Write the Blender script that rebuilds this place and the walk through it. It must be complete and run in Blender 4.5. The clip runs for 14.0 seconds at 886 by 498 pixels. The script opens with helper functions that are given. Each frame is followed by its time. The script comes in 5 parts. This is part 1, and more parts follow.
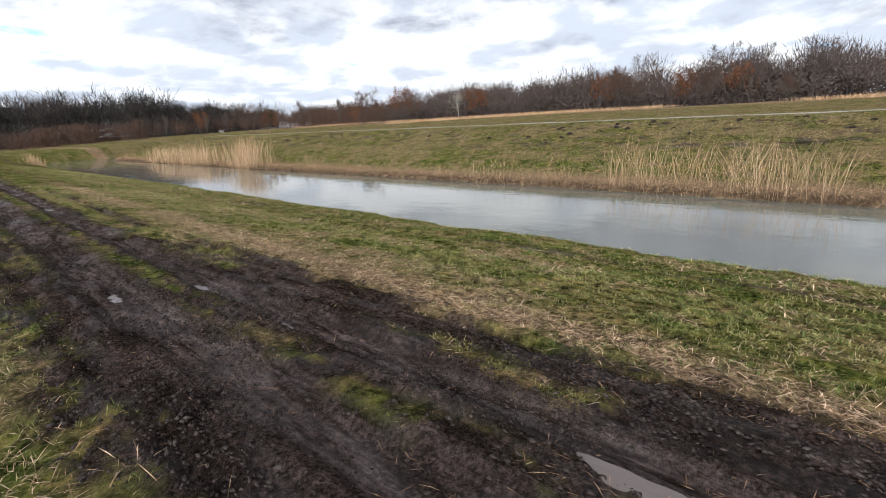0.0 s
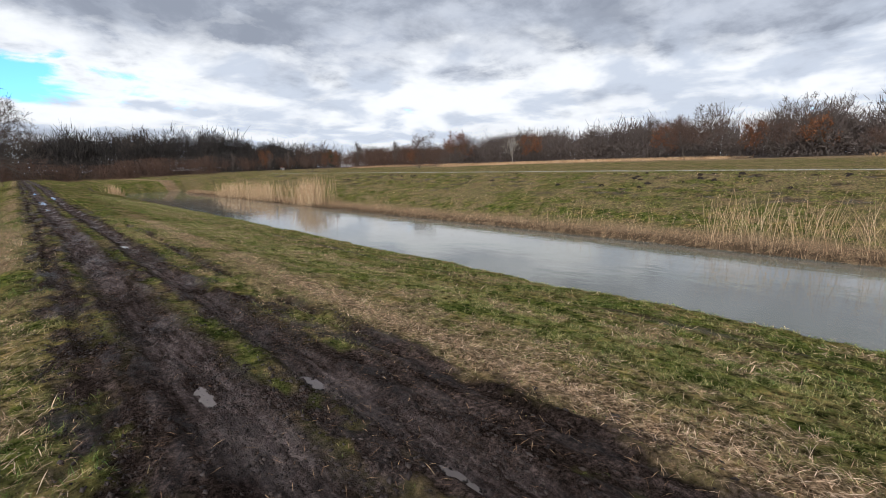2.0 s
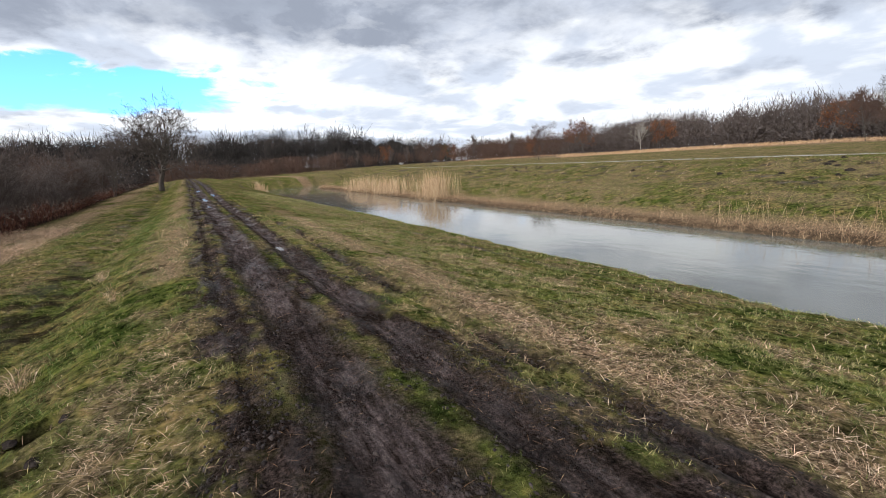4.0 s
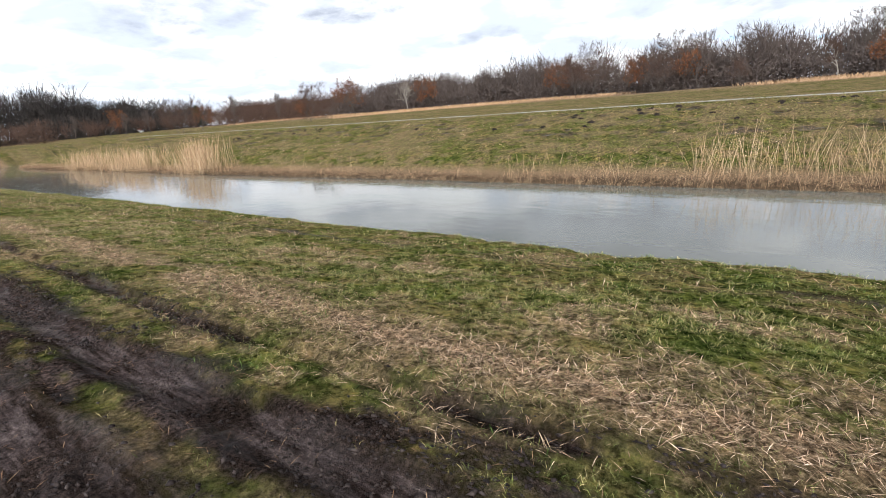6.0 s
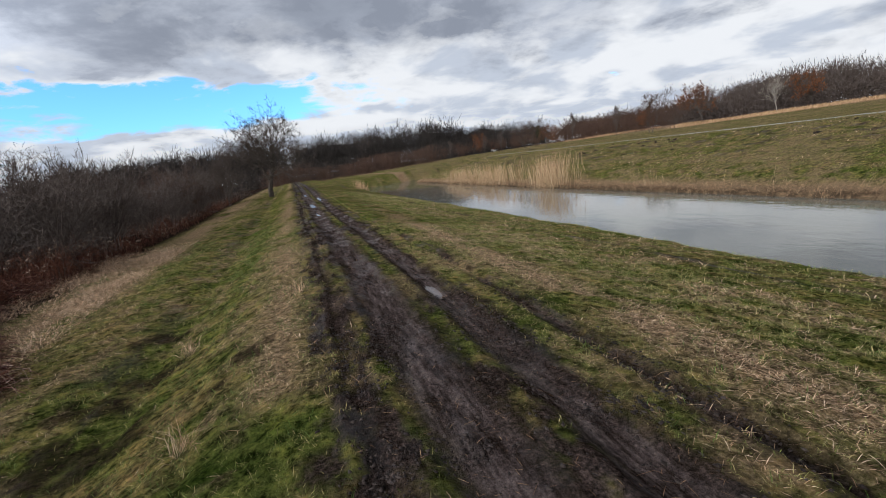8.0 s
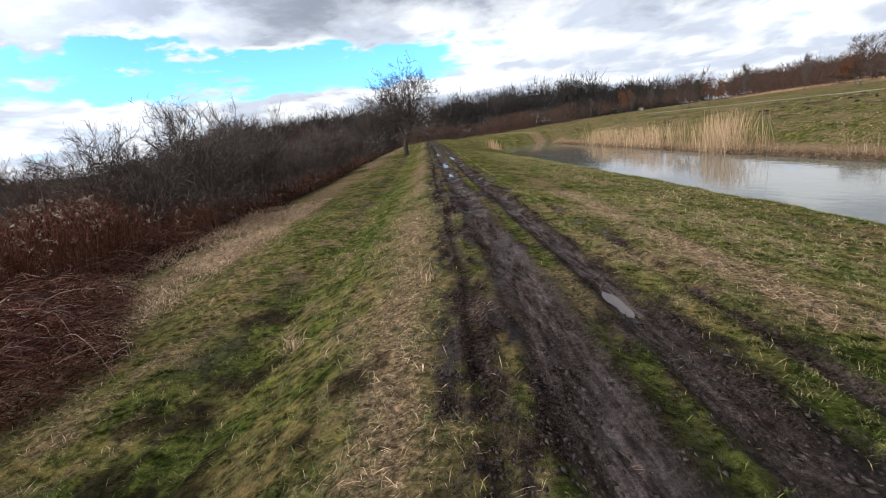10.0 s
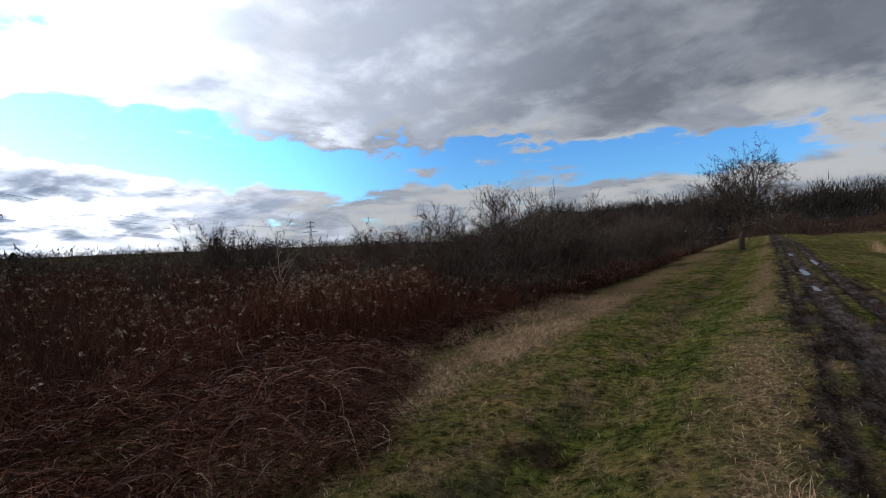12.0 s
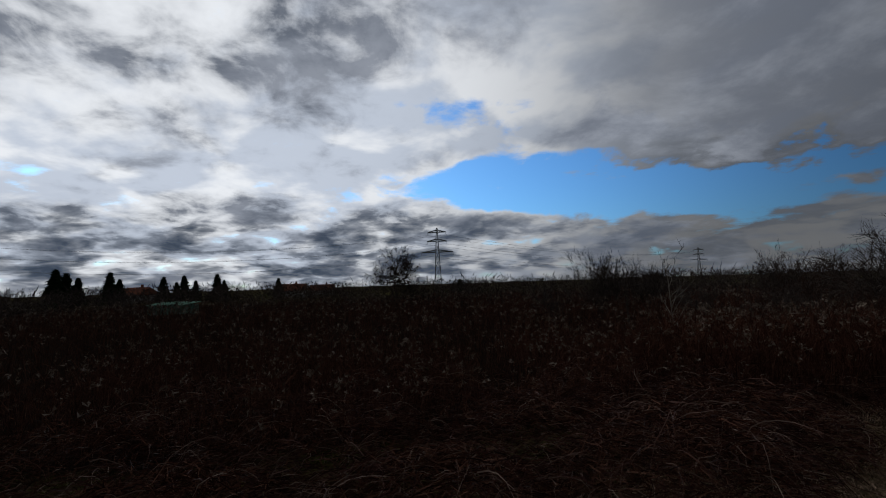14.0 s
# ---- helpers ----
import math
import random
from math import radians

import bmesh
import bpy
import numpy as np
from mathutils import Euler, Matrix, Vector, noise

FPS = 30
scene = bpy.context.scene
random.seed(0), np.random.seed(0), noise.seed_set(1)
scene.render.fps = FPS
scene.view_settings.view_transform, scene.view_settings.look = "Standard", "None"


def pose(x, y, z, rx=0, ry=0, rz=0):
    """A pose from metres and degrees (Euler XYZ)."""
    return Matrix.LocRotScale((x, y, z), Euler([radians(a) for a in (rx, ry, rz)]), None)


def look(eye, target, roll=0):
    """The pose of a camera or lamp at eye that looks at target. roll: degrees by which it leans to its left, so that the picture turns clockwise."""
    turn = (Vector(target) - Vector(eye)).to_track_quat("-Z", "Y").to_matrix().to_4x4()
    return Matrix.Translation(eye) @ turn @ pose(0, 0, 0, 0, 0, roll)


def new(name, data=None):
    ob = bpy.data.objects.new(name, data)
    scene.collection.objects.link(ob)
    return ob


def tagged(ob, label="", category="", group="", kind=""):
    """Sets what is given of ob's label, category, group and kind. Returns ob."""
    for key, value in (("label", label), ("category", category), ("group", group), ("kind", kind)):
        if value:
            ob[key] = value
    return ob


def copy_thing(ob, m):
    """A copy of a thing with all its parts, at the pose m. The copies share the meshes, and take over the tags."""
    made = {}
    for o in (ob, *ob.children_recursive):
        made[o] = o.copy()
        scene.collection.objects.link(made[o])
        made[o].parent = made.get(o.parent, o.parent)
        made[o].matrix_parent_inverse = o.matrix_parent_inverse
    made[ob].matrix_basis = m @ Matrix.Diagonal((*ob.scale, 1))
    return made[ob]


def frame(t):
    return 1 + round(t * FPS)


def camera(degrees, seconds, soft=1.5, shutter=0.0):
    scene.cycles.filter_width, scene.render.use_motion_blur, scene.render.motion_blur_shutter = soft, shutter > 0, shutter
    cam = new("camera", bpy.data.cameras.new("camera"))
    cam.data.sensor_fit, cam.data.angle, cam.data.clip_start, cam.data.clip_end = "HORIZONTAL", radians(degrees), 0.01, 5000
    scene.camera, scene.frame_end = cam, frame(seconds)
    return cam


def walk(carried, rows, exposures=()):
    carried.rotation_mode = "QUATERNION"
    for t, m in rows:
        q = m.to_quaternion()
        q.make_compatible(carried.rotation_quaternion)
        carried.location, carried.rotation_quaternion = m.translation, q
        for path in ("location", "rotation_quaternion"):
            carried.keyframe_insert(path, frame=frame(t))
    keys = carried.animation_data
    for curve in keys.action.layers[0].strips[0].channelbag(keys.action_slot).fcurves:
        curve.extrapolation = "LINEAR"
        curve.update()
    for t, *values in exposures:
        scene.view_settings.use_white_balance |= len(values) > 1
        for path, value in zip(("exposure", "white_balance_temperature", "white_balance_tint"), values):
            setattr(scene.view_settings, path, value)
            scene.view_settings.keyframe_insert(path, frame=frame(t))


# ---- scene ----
# The walk along the embankment; x across towards the river, y along the track.
cam = camera(87.1, 14.0, soft=1.0)
METRES, EYE, TILT, LEAN, TURN = 14.0, 1.55, -15.0, 2.5, -48.0
ROWS = [
    (0.0, 0.0, 0.0, 0.0, 0.0, 0.0, -0.0),
    (0.5, -0.0281, 0.0233, 0.0062, 7.79, -0.36, -4.16),
    (1.0, -0.0609, 0.048, 0.0117, 12.85, 0.97, -5.45),
    (1.5, -0.0833, 0.0809, 0.019, 10.52, 2.79, -4.65),
    (2.0, -0.103, 0.1091, 0.0299, 5.23, 4.96, -3.16),
    (2.5, -0.1317, 0.1404, 0.0383, 8.06, 5.28, -3.56),
    (3.0, -0.1666, 0.1673, 0.0436, 19.58, 3.24, -5.39),
    (5.5, -0.3242, 0.3264, 0.0768, 4.96, 0.09, -0.6),
    (6.0, -0.3423, 0.3627, 0.0905, -7.41, -1.03, 3.35),
    (6.5, -0.3728, 0.3875, 0.0967, -10.71, -0.54, 3.76),
    (7.0, -0.416, 0.4075, 0.0999, 3.19, 0.49, 1.84),
    (7.5, -0.4584, 0.4274, 0.1083, 21.11, 1.15, -1.29),
    (8.0, -0.4918, 0.4518, 0.115, 30.12, 0.8, -2.72),
    (10.5, -0.6458, 0.5908, 0.1381, 52.65, -6.69, -7.2),
    (11.0, -0.6823, 0.6165, 0.1471, 63.28, -7.05, -8.57),
    (11.5, -0.7073, 0.6141, 0.154, 75.23, -5.03, -10.64),
    (12.0, -0.7124, 0.6122, 0.1573, 82.63, -1.52, -12.98),
    (12.5, -0.7103, 0.6118, 0.1571, 90.08, -0.51, -13.71),
    (13.0, -0.7066, 0.6071, 0.1558, 104.54, -2.2, -12.59),
    (13.5, -0.7022, 0.6008, 0.1545, 122.35, -5.67, -10.1),
    (14.0, -0.7013, 0.5989, 0.1542, 127.86, -6.92, -8.58),
]
EXPOSURES = [(0.0, 0.05), (1.5, -0.08), (2.0, -0.2), (2.5, -0.28), (3.0, -0.12), (5.3, 0.1), (6.0, 0.3), (6.5, 0.35), (7.0, 0.15), (7.5, -0.22), (8.2, -0.42), (10.3, 0.0), (11.0, 0.05), (11.5, -0.2), (12.0, -1.2), (12.5, -1.8), (13.0, -2.6), (13.5, -3.15), (14.0, -3.15)]
walk(cam, [(t, pose(0, 0, EYE, TILT, LEAN, TURN) @ pose(METRES * x, METRES * y, METRES * z, 90 + pitch, roll, yaw)) for t, x, y, z, yaw, pitch, roll in ROWS], EXPOSURES)

# ---- world and sun ----
SUN_AZ, SUN_EL = -112.0, 24.0      # degrees from +y towards +x, and above the horizon


def sky_world():
    w = bpy.data.worlds.new("sky")
    scene.world = w
    w.use_nodes = True
    nt = w.node_tree
    nt.nodes.clear()
    N, L = nt.nodes.new, nt.links.new

    def math_node(op, a, b=None, c=None, clamp=False):
        n = N("ShaderNodeMath")
        n.operation, n.use_clamp = op, clamp
        for i, v in enumerate((a, b, c)):
            if v is None:
                continue
            if isinstance(v, (int, float)):
                n.inputs[i].default_value = v
            else:
                L(v, n.inputs[i])
        return n.outputs[0]

    def ramp(v, lo, hi, a=0.0, b=1.0):
        n = N("ShaderNodeMapRange")
        n.interpolation_type = "SMOOTHSTEP"
        L(v, n.inputs[0])
        for i, q in enumerate((lo, hi, a, b)):
            n.inputs[i + 1].default_value = q
        return n.outputs[0]

    def mix(f, a, b):
        n = N("ShaderNodeMix")
        n.data_type = "RGBA"
        L(f, n.inputs[0])
        for i, v in ((6, a), (7, b)):
            if isinstance(v, tuple):
                n.inputs[i].default_value = (*v, 1)
            else:
                L(v, n.inputs[i])
        return n.outputs[2]

    sky = N("ShaderNodeTexSky")
    sky.sky_type, sky.sun_disc = "NISHITA", False
    sky.sun_elevation, sky.sun_rotation = radians(SUN_EL), radians(SUN_AZ)
    sky.air_density, sky.dust_density, sky.ozone_density = 1.0, 0.6, 1.5
    co = N("ShaderNodeTexCoord").outputs["Generated"]
    sep = N("ShaderNodeSeparateXYZ")
    L(co, sep.inputs[0])
    x, y, z = sep.outputs
    up = math_node("MAXIMUM", z, 0.0)
    # the cloud layer is a flat sheet seen in perspective
    inv = math_node("DIVIDE", 1.0, math_node("ADD", up, 0.22))
    flat = N("ShaderNodeCombineXYZ")
    L(math_node("MULTIPLY", x, inv), flat.inputs[0])
    L(math_node("MULTIPLY", y, inv), flat.inputs[1])

    def clouds(scale, detail, rough, offset):
        m = N("ShaderNodeVectorMath")
        m.operation = "ADD"
        L(flat.outputs[0], m.inputs[0])
        m.inputs[1].default_value = offset
        n = N("ShaderNodeTexNoise")
        n.inputs["Scale"].default_value, n.inputs["Detail"].default_value, n.inputs["Roughness"].default_value = scale, detail, rough
        n.inputs["Distortion"].default_value = 0.25
        L(m.outputs[0], n.inputs["Vector"])
        return n.outputs["Fac"]

    def lobe(az, el, wide, high, edge=0.5):
        """1 inside a soft ellipse of the sky, in degrees."""
        a, e = radians(az), radians(el)
        d = N("ShaderNodeVectorMath")
        d.operation = "DOT_PRODUCT"
        L(co, d.inputs[0])
        d.inputs[1].default_value = (math.cos(a), -math.sin(a), 0)
        side = math_node("DIVIDE", d.outputs["Value"], math.sin(radians(wide)))
        f = N("ShaderNodeVectorMath")
        f.operation = "DOT_PRODUCT"
        L(co, f.inputs[0])
        f.inputs[1].default_value = (math.sin(a), math.cos(a), 0)
        front = math_node("GREATER_THAN", f.outputs["Value"], 0.0)
        tall = math_node("DIVIDE", math_node("SUBTRACT", z, math.sin(e)), math.sin(radians(high)))
        r = math_node("SQRT", math_node("ADD", math_node("MULTIPLY", side, side), math_node("MULTIPLY", tall, tall)))
        return math_node("MULTIPLY", ramp(r, 1.0 + edge, 1.0 - edge), front)

    big = clouds(1.7, 7, 0.52, (3.1, 7.4, 0.0))
    fine = clouds(4.4, 8, 0.57, (1.3, 2.2, 4.0))
    cover = math_node("ADD", math_node("MULTIPLY", big, 0.5), math_node("MULTIPLY", fine, 0.5))
    gap = math_node("ADD", lobe(-48, 11.0, 25, 4.6), math_node("ADD", lobe(-12, 8.5, 24, 2.6), lobe(-68, 12.0, 15, 3.2)), None, True)
    facing = N("ShaderNodeVectorMath")
    facing.operation = "DOT_PRODUCT"
    L(co, facing.inputs[0])
    facing.inputs[1].default_value = (math.sin(radians(15)), math.cos(radians(15)), 0)
    north = ramp(facing.outputs["Value"], 0.1, 0.5)
    ragged = math_node("ADD", z, math_node("ADD", math_node("MULTIPLY", math_node("SUBTRACT", big, 0.5), 0.22), math_node("MULTIPLY", math_node("SUBTRACT", fine, 0.5), 0.10)))
    deck = math_node("MULTIPLY", ramp(ragged, 0.165, 0.255), north)
    low = math_node("ADD", lobe(-100, 4.0, 46, 5.0), math_node("MULTIPLY", lobe(-124, 31, 40, 12), 0.5), None, True)
    pale = lobe(46, 8, 48, 7)
    dens = math_node("SUBTRACT", math_node("ADD", math_node("ADD", cover, math_node("MULTIPLY", pale, 0.08)), math_node("MULTIPLY", deck, 0.3)), math_node("MULTIPLY", gap, 0.24))
    solid = ramp(dens, 0.31, 0.43)
    # thick parts are grey from below, thin ones bright
    rough_deck = math_node("MULTIPLY", deck, math_node("ADD", 0.62, math_node("MULTIPLY", fine, 0.6)))
    bits = math_node("MULTIPLY", ramp(cover, 0.47, 0.68), math_node("SUBTRACT", 1.0, math_node("MULTIPLY", pale, 0.6)))
    body = math_node("ADD", rough_deck, math_node("ADD", bits, math_node("MULTIPLY", low, math_node("ADD", 0.25, ramp(math_node("ADD", math_node("MULTIPLY", big, 0.65), math_node("MULTIPLY", fine, 0.35)), 0.36, 0.58))), None, True), None, True)
    thick = math_node("MULTIPLY", body, ramp(dens, 0.34, 0.6))
    shade = ramp(clouds(2.2, 9, 0.6, (8.2, 1.7, 2.0)), 0.4, 0.66)
    towards = N("ShaderNodeVectorMath")
    towards.operation = "DOT_PRODUCT"
    L(co, towards.inputs[0])
    towards.inputs[1].default_value = (math.sin(radians(SUN_AZ)) * math.cos(radians(SUN_EL)), math.cos(radians(SUN_AZ)) * math.cos(radians(SUN_EL)), math.sin(radians(SUN_EL)))
    glow = ramp(towards.outputs["Value"], 0.45, 0.99, 1.0, 6.5)
    haze = ramp(towards.outputs["Value"], -0.1, 0.78, 1.0, 4.2)
    bright = mix(ramp(clouds(2.6, 5, 0.5, (5.2, 9.1, 6.0)), 0.43, 0.6), CLOUD_LIGHT, CLOUD_VEIL)
    def scaled(colour, k):
        n = N("ShaderNodeVectorMath")
        n.operation = "SCALE"
        L(colour, n.inputs[0])
        L(k, n.inputs[3])
        return n.outputs[0]

    under = scaled(mix(low, mix(shade, CLOUD_DARK, CLOUD_MID), mix(shade, CLOUD_LOW, CLOUD_DARK)), haze)
    lit = mix(thick, scaled(bright, glow), under)
    blue = N("ShaderNodeVectorMath")
    blue.operation = "MULTIPLY"
    L(sky.outputs[0], blue.inputs[0])
    blue.inputs[1].default_value = BLUE
    col = mix(solid, scaled(blue.outputs[0], ramp(towards.outputs["Value"], 0.2, 0.85, 1.0, 2.6)), lit)
    bg = N("ShaderNodeBackground")
    L(col, bg.inputs[0])
    bg.inputs[1].default_value = 0.1
    out = N("ShaderNodeOutputWorld")
    L(bg.outputs[0], out.inputs[0])


CLOUD_LIGHT, CLOUD_VEIL, CLOUD_MID, CLOUD_DARK, CLOUD_LOW, BLUE = (11.4, 11.8, 12.4), (7.4, 8.2, 9.6), (6.6, 7.2, 8.4), (3.6, 4.05, 5.0), (0.9, 1.25, 1.9), (1.35, 2.7, 4.3)
sky_world()
sun = new("sun", bpy.data.lights.new("sun", "SUN"))
sun.data.energy, sun.data.angle, sun.data.color = 2.2, radians(3), (1.0, 0.95, 0.87)
_a, _e = radians(SUN_AZ), radians(SUN_EL)
sun.matrix_world = look((math.sin(_a) * math.cos(_e) * 50, math.cos(_a) * math.cos(_e) * 50, math.sin(_e) * 50), (0, 0, 0))


# ---- materials ----
def material(name, build):
    m = bpy.data.materials.new(name)
    m.use_nodes = True
    nt = m.node_tree
    nt.nodes.clear()
    bsdf, out = nt.nodes.new("ShaderNodeBsdfPrincipled"), nt.nodes.new("ShaderNodeOutputMaterial")
    nt.links.new(bsdf.outputs[0], out.inputs[0])
    build(nt, bsdf)
    return m


def noise_tex(nt, scale, detail=5, rough=0.6, stretch=(1, 1, 1), distort=0.0):
    co = nt.nodes.new("ShaderNodeTexCoord")
    mp = nt.nodes.new("ShaderNodeMapping")
    mp.inputs["Scale"].default_value = stretch
    n = nt.nodes.new("ShaderNodeTexNoise")
    n.inputs["Scale"].default_value, n.inputs["Detail"].default_value = scale, detail
    n.inputs["Roughness"].default_value, n.inputs["Distortion"].default_value = rough, distort
    nt.links.new(co.outputs["Object"], mp.inputs[0])
    nt.links.new(mp.outputs[0], n.inputs["Vector"])
    return n.outputs["Fac"]


def color_ramp(nt, fac, stops):
    r = nt.nodes.new("ShaderNodeValToRGB")
    e = r.color_ramp.elements
    while len(e) < len(stops):
        e.new(0.5)
    for el, (p, c) in zip(e, stops):
        el.position, el.color = p, (*c, 1)
    nt.links.new(fac, r.inputs[0])
    return r.outputs[0]


def value_ramp(nt, fac, lo, hi, a, b):
    n = nt.nodes.new("ShaderNodeMapRange")
    nt.links.new(fac, n.inputs[0])
    for i, q in enumerate((lo, hi, a, b)):
        n.inputs[i + 1].default_value = q
    return n.outputs[0]


def mix_color(nt, f, a, b, mode="MIX"):
    n = nt.nodes.new("ShaderNodeMix")
    n.data_type, n.blend_type = "RGBA", mode
    if isinstance(f, float):
        n.inputs[0].default_value = f
    else:
        nt.links.new(f, n.inputs[0])
    for i, v in ((6, a), (7, b)):
        if isinstance(v, tuple):
            n.inputs[i].default_value = (*v, 1)
        else:
            nt.links.new(v, n.inputs[i])
    return n.outputs[2]


def bump(nt, bsdf, fac, strength, dist):
    b = nt.nodes.new("ShaderNodeBump")
    b.inputs["Strength"].default_value, b.inputs["Distance"].default_value = strength, dist
    nt.links.new(fac, b.inputs["Height"])
    nt.links.new(b.outputs[0], bsdf.inputs["Normal"])


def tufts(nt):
    """Lighter and darker tufts a hand wide, the shade of the gaps between them painted in, the same on the soil and on
    the blades above it.
    """
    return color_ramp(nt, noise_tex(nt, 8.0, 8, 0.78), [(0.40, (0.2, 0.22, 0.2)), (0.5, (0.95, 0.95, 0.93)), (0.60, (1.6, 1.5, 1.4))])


def plain(name, stops, rough=0.8, scale=4.0, per_piece=0.0, bump_size=0.0, metal=0.0, gloss=0.0, clump=False):
    """Colour stops over a noise, varied from island to island; clump: darker and lighter tufts with painted shade in
    their gaps.
    """
    def build(nt, bsdf):
        f = noise_tex(nt, scale)
        if per_piece:
            g = nt.nodes.new("ShaderNodeNewGeometry")
            m = nt.nodes.new("ShaderNodeMix")
            m.inputs[0].default_value = per_piece
            nt.links.new(f, m.inputs[2])
            nt.links.new(g.outputs["Random Per Island"], m.inputs[3])
            f = m.outputs[0]
        c = color_ramp(nt, f, stops)
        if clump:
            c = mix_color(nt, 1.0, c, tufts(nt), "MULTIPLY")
        nt.links.new(c, bsdf.inputs["Base Color"])
        bsdf.inputs["Roughness"].default_value, bsdf.inputs["Metallic"].default_value = rough, metal
        bsdf.inputs["Specular IOR Level"].default_value = gloss
        if bump_size:
            bump(nt, bsdf, noise_tex(nt, scale * 8), 0.6, bump_size)
    return material(name, build)


def ground_material():
    def build(nt, bsdf):
        def attr(name):
            a = nt.nodes.new("ShaderNodeAttribute")
            a.attribute_name = name
            return a.outputs["Fac"]
        mud, dry, litter_shade, worn = attr("mud"), attr("dry"), attr("litter_shade"), attr("worn")
        turf = color_ramp(nt, noise_tex(nt, 0.9, 8, 0.7), [(0.32, (0.0312, 0.0452, 0.00936)), (0.46, (0.0585, 0.0671, 0.0172)), (0.56, (0.0897, 0.0764, 0.0281)), (0.68, (0.1326, 0.0936, 0.0452))])
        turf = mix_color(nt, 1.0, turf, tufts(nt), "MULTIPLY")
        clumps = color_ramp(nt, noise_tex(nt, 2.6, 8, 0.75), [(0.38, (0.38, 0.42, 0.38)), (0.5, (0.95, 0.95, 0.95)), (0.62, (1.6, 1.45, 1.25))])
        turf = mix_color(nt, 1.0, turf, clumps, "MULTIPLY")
        straw = color_ramp(nt, noise_tex(nt, 24, 8, 0.8), [(0.36, (0.028, 0.0176, 0.0112)), (0.5, (0.136, 0.0896, 0.0512)), (0.64, (0.352, 0.248, 0.152))])
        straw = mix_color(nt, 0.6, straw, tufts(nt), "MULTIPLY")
        earth = color_ramp(nt, noise_tex(nt, 1.5, 9, 0.72, (2.4, 0.8, 1)), [(0.36, (0.0132, 0.00911, 0.00745)), (0.5, (0.0282, 0.0194, 0.0161)), (0.64, (0.0621, 0.0447, 0.0381))])
        # shadows and lit tops of the mud's fine relief, painted as speckle
        crumb_shading = color_ramp(nt, noise_tex(nt, 26, 9, 0.85), [(0.40, (0.16, 0.16, 0.16)), (0.5, (0.8, 0.8, 0.8)), (0.6, (2.2, 2.15, 2.1))])
        earth = mix_color(nt, 1.0, earth, crumb_shading, "MULTIPLY")
        pressed = color_ramp(nt, noise_tex(nt, 4, 9, 0.72, (3.0, 0.45, 1)), [(0.40, (0.0163, 0.0108, 0.009)), (0.52, (0.0594, 0.0441, 0.0396)), (0.66, (0.121, 0.0936, 0.0855))])
        pressed = mix_color(nt, 0.5, pressed, crumb_shading, "MULTIPLY")
        earth = mix_color(nt, worn, earth, pressed)
        c = mix_color(nt, dry, turf, straw)
        # near-black litter; the same colour paints the shade inside the dug holes
        duff_shade = color_ramp(nt, noise_tex(nt, 14, 7, 0.75), [(0.36, (0.004, 0.003, 0.002)), (0.52, (0.014, 0.009, 0.007)), (0.68, (0.045, 0.028, 0.02))])
        c = mix_color(nt, litter_shade, c, duff_shade)
        c = mix_color(nt, mud, c, earth)
        nt.links.new(c, bsdf.inputs["Base Color"])
        wet = value_ramp(nt, noise_tex(nt, 1.6, 6, 0.65), 0.42, 0.62, 0.85, 0.4)
        r = nt.nodes.new("ShaderNodeMix")
        nt.links.new(mud, r.inputs[0])
        r.inputs[2].default_value = 0.9
        nt.links.new(wet, r.inputs[3])
        nt.links.new(r.outputs[0], bsdf.inputs["Roughness"])
        sheen = nt.nodes.new("ShaderNodeMath")
        sheen.operation = "MULTIPLY"
        nt.links.new(mud, sheen.inputs[0])
        nt.links.new(value_ramp(nt, noise_tex(nt, 1.3, 6, 0.65, (2.2, 0.7, 1)), 0.5, 0.72, 0.0, 0.16), sheen.inputs[1])
        nt.links.new(sheen.outputs[0], bsdf.inputs["Specular IOR Level"])
        bump(nt, bsdf, noise_tex(nt, 16, 9, 0.78), 1.0, 0.07)
    return material("ground", build)


def water_material(name, colour, wave, strength, rough=0.06):
    def build(nt, bsdf):
        f = noise_tex(nt, 0.15, 3)
        nt.links.new(color_ramp(nt, f, [(0.3, colour), (0.7, tuple(v * 1.25 for v in colour))]), bsdf.inputs["Base Color"])
        bsdf.inputs["Roughness"].default_value, bsdf.inputs["IOR"].default_value = rough, 1.33
        bump(nt, bsdf, noise_tex(nt, wave, 4, 0.55, (1.0, 0.55, 1.0)), strength, 0.05)
    return material(name, build)


GROUND = ground_material()
WATER = water_material("river_water", (0.074, 0.072, 0.058), 1.3, 0.14)
PUDDLE = water_material("puddle_water", (0.085, 0.068, 0.06), 6.0, 0.2, 0.22)
GRASS = plain("grass_blades", [(0.2, (0.0546, 0.0764, 0.0187)), (0.5, (0.1209, 0.1287, 0.0406)), (0.8, (0.3432, 0.2691, 0.1365))], 0.6, 1.1, 0.5, clump=True)
BANK_GRASS = plain("bank_grass", [(0.2, (0.06, 0.072, 0.016)), (0.5, (0.112, 0.112, 0.0336)), (0.8, (0.2, 0.152, 0.064))], 0.7, 0.5, 0.4, clump=True)
LUSH = plain("lush_grass", [(0.15, (0.0338, 0.0638, 0.0135)), (0.5, (0.06, 0.1013, 0.0255)), (0.85, (0.12, 0.165, 0.0563))], 0.55, 0.8, 0.6, clump=True)
STRAW = plain("dry_grass", [(0.15, (0.132, 0.081, 0.0475)), (0.5, (0.352, 0.231, 0.148)), (0.85, (0.581, 0.427, 0.304))], 0.7, 0.8, 0.7, clump=True)
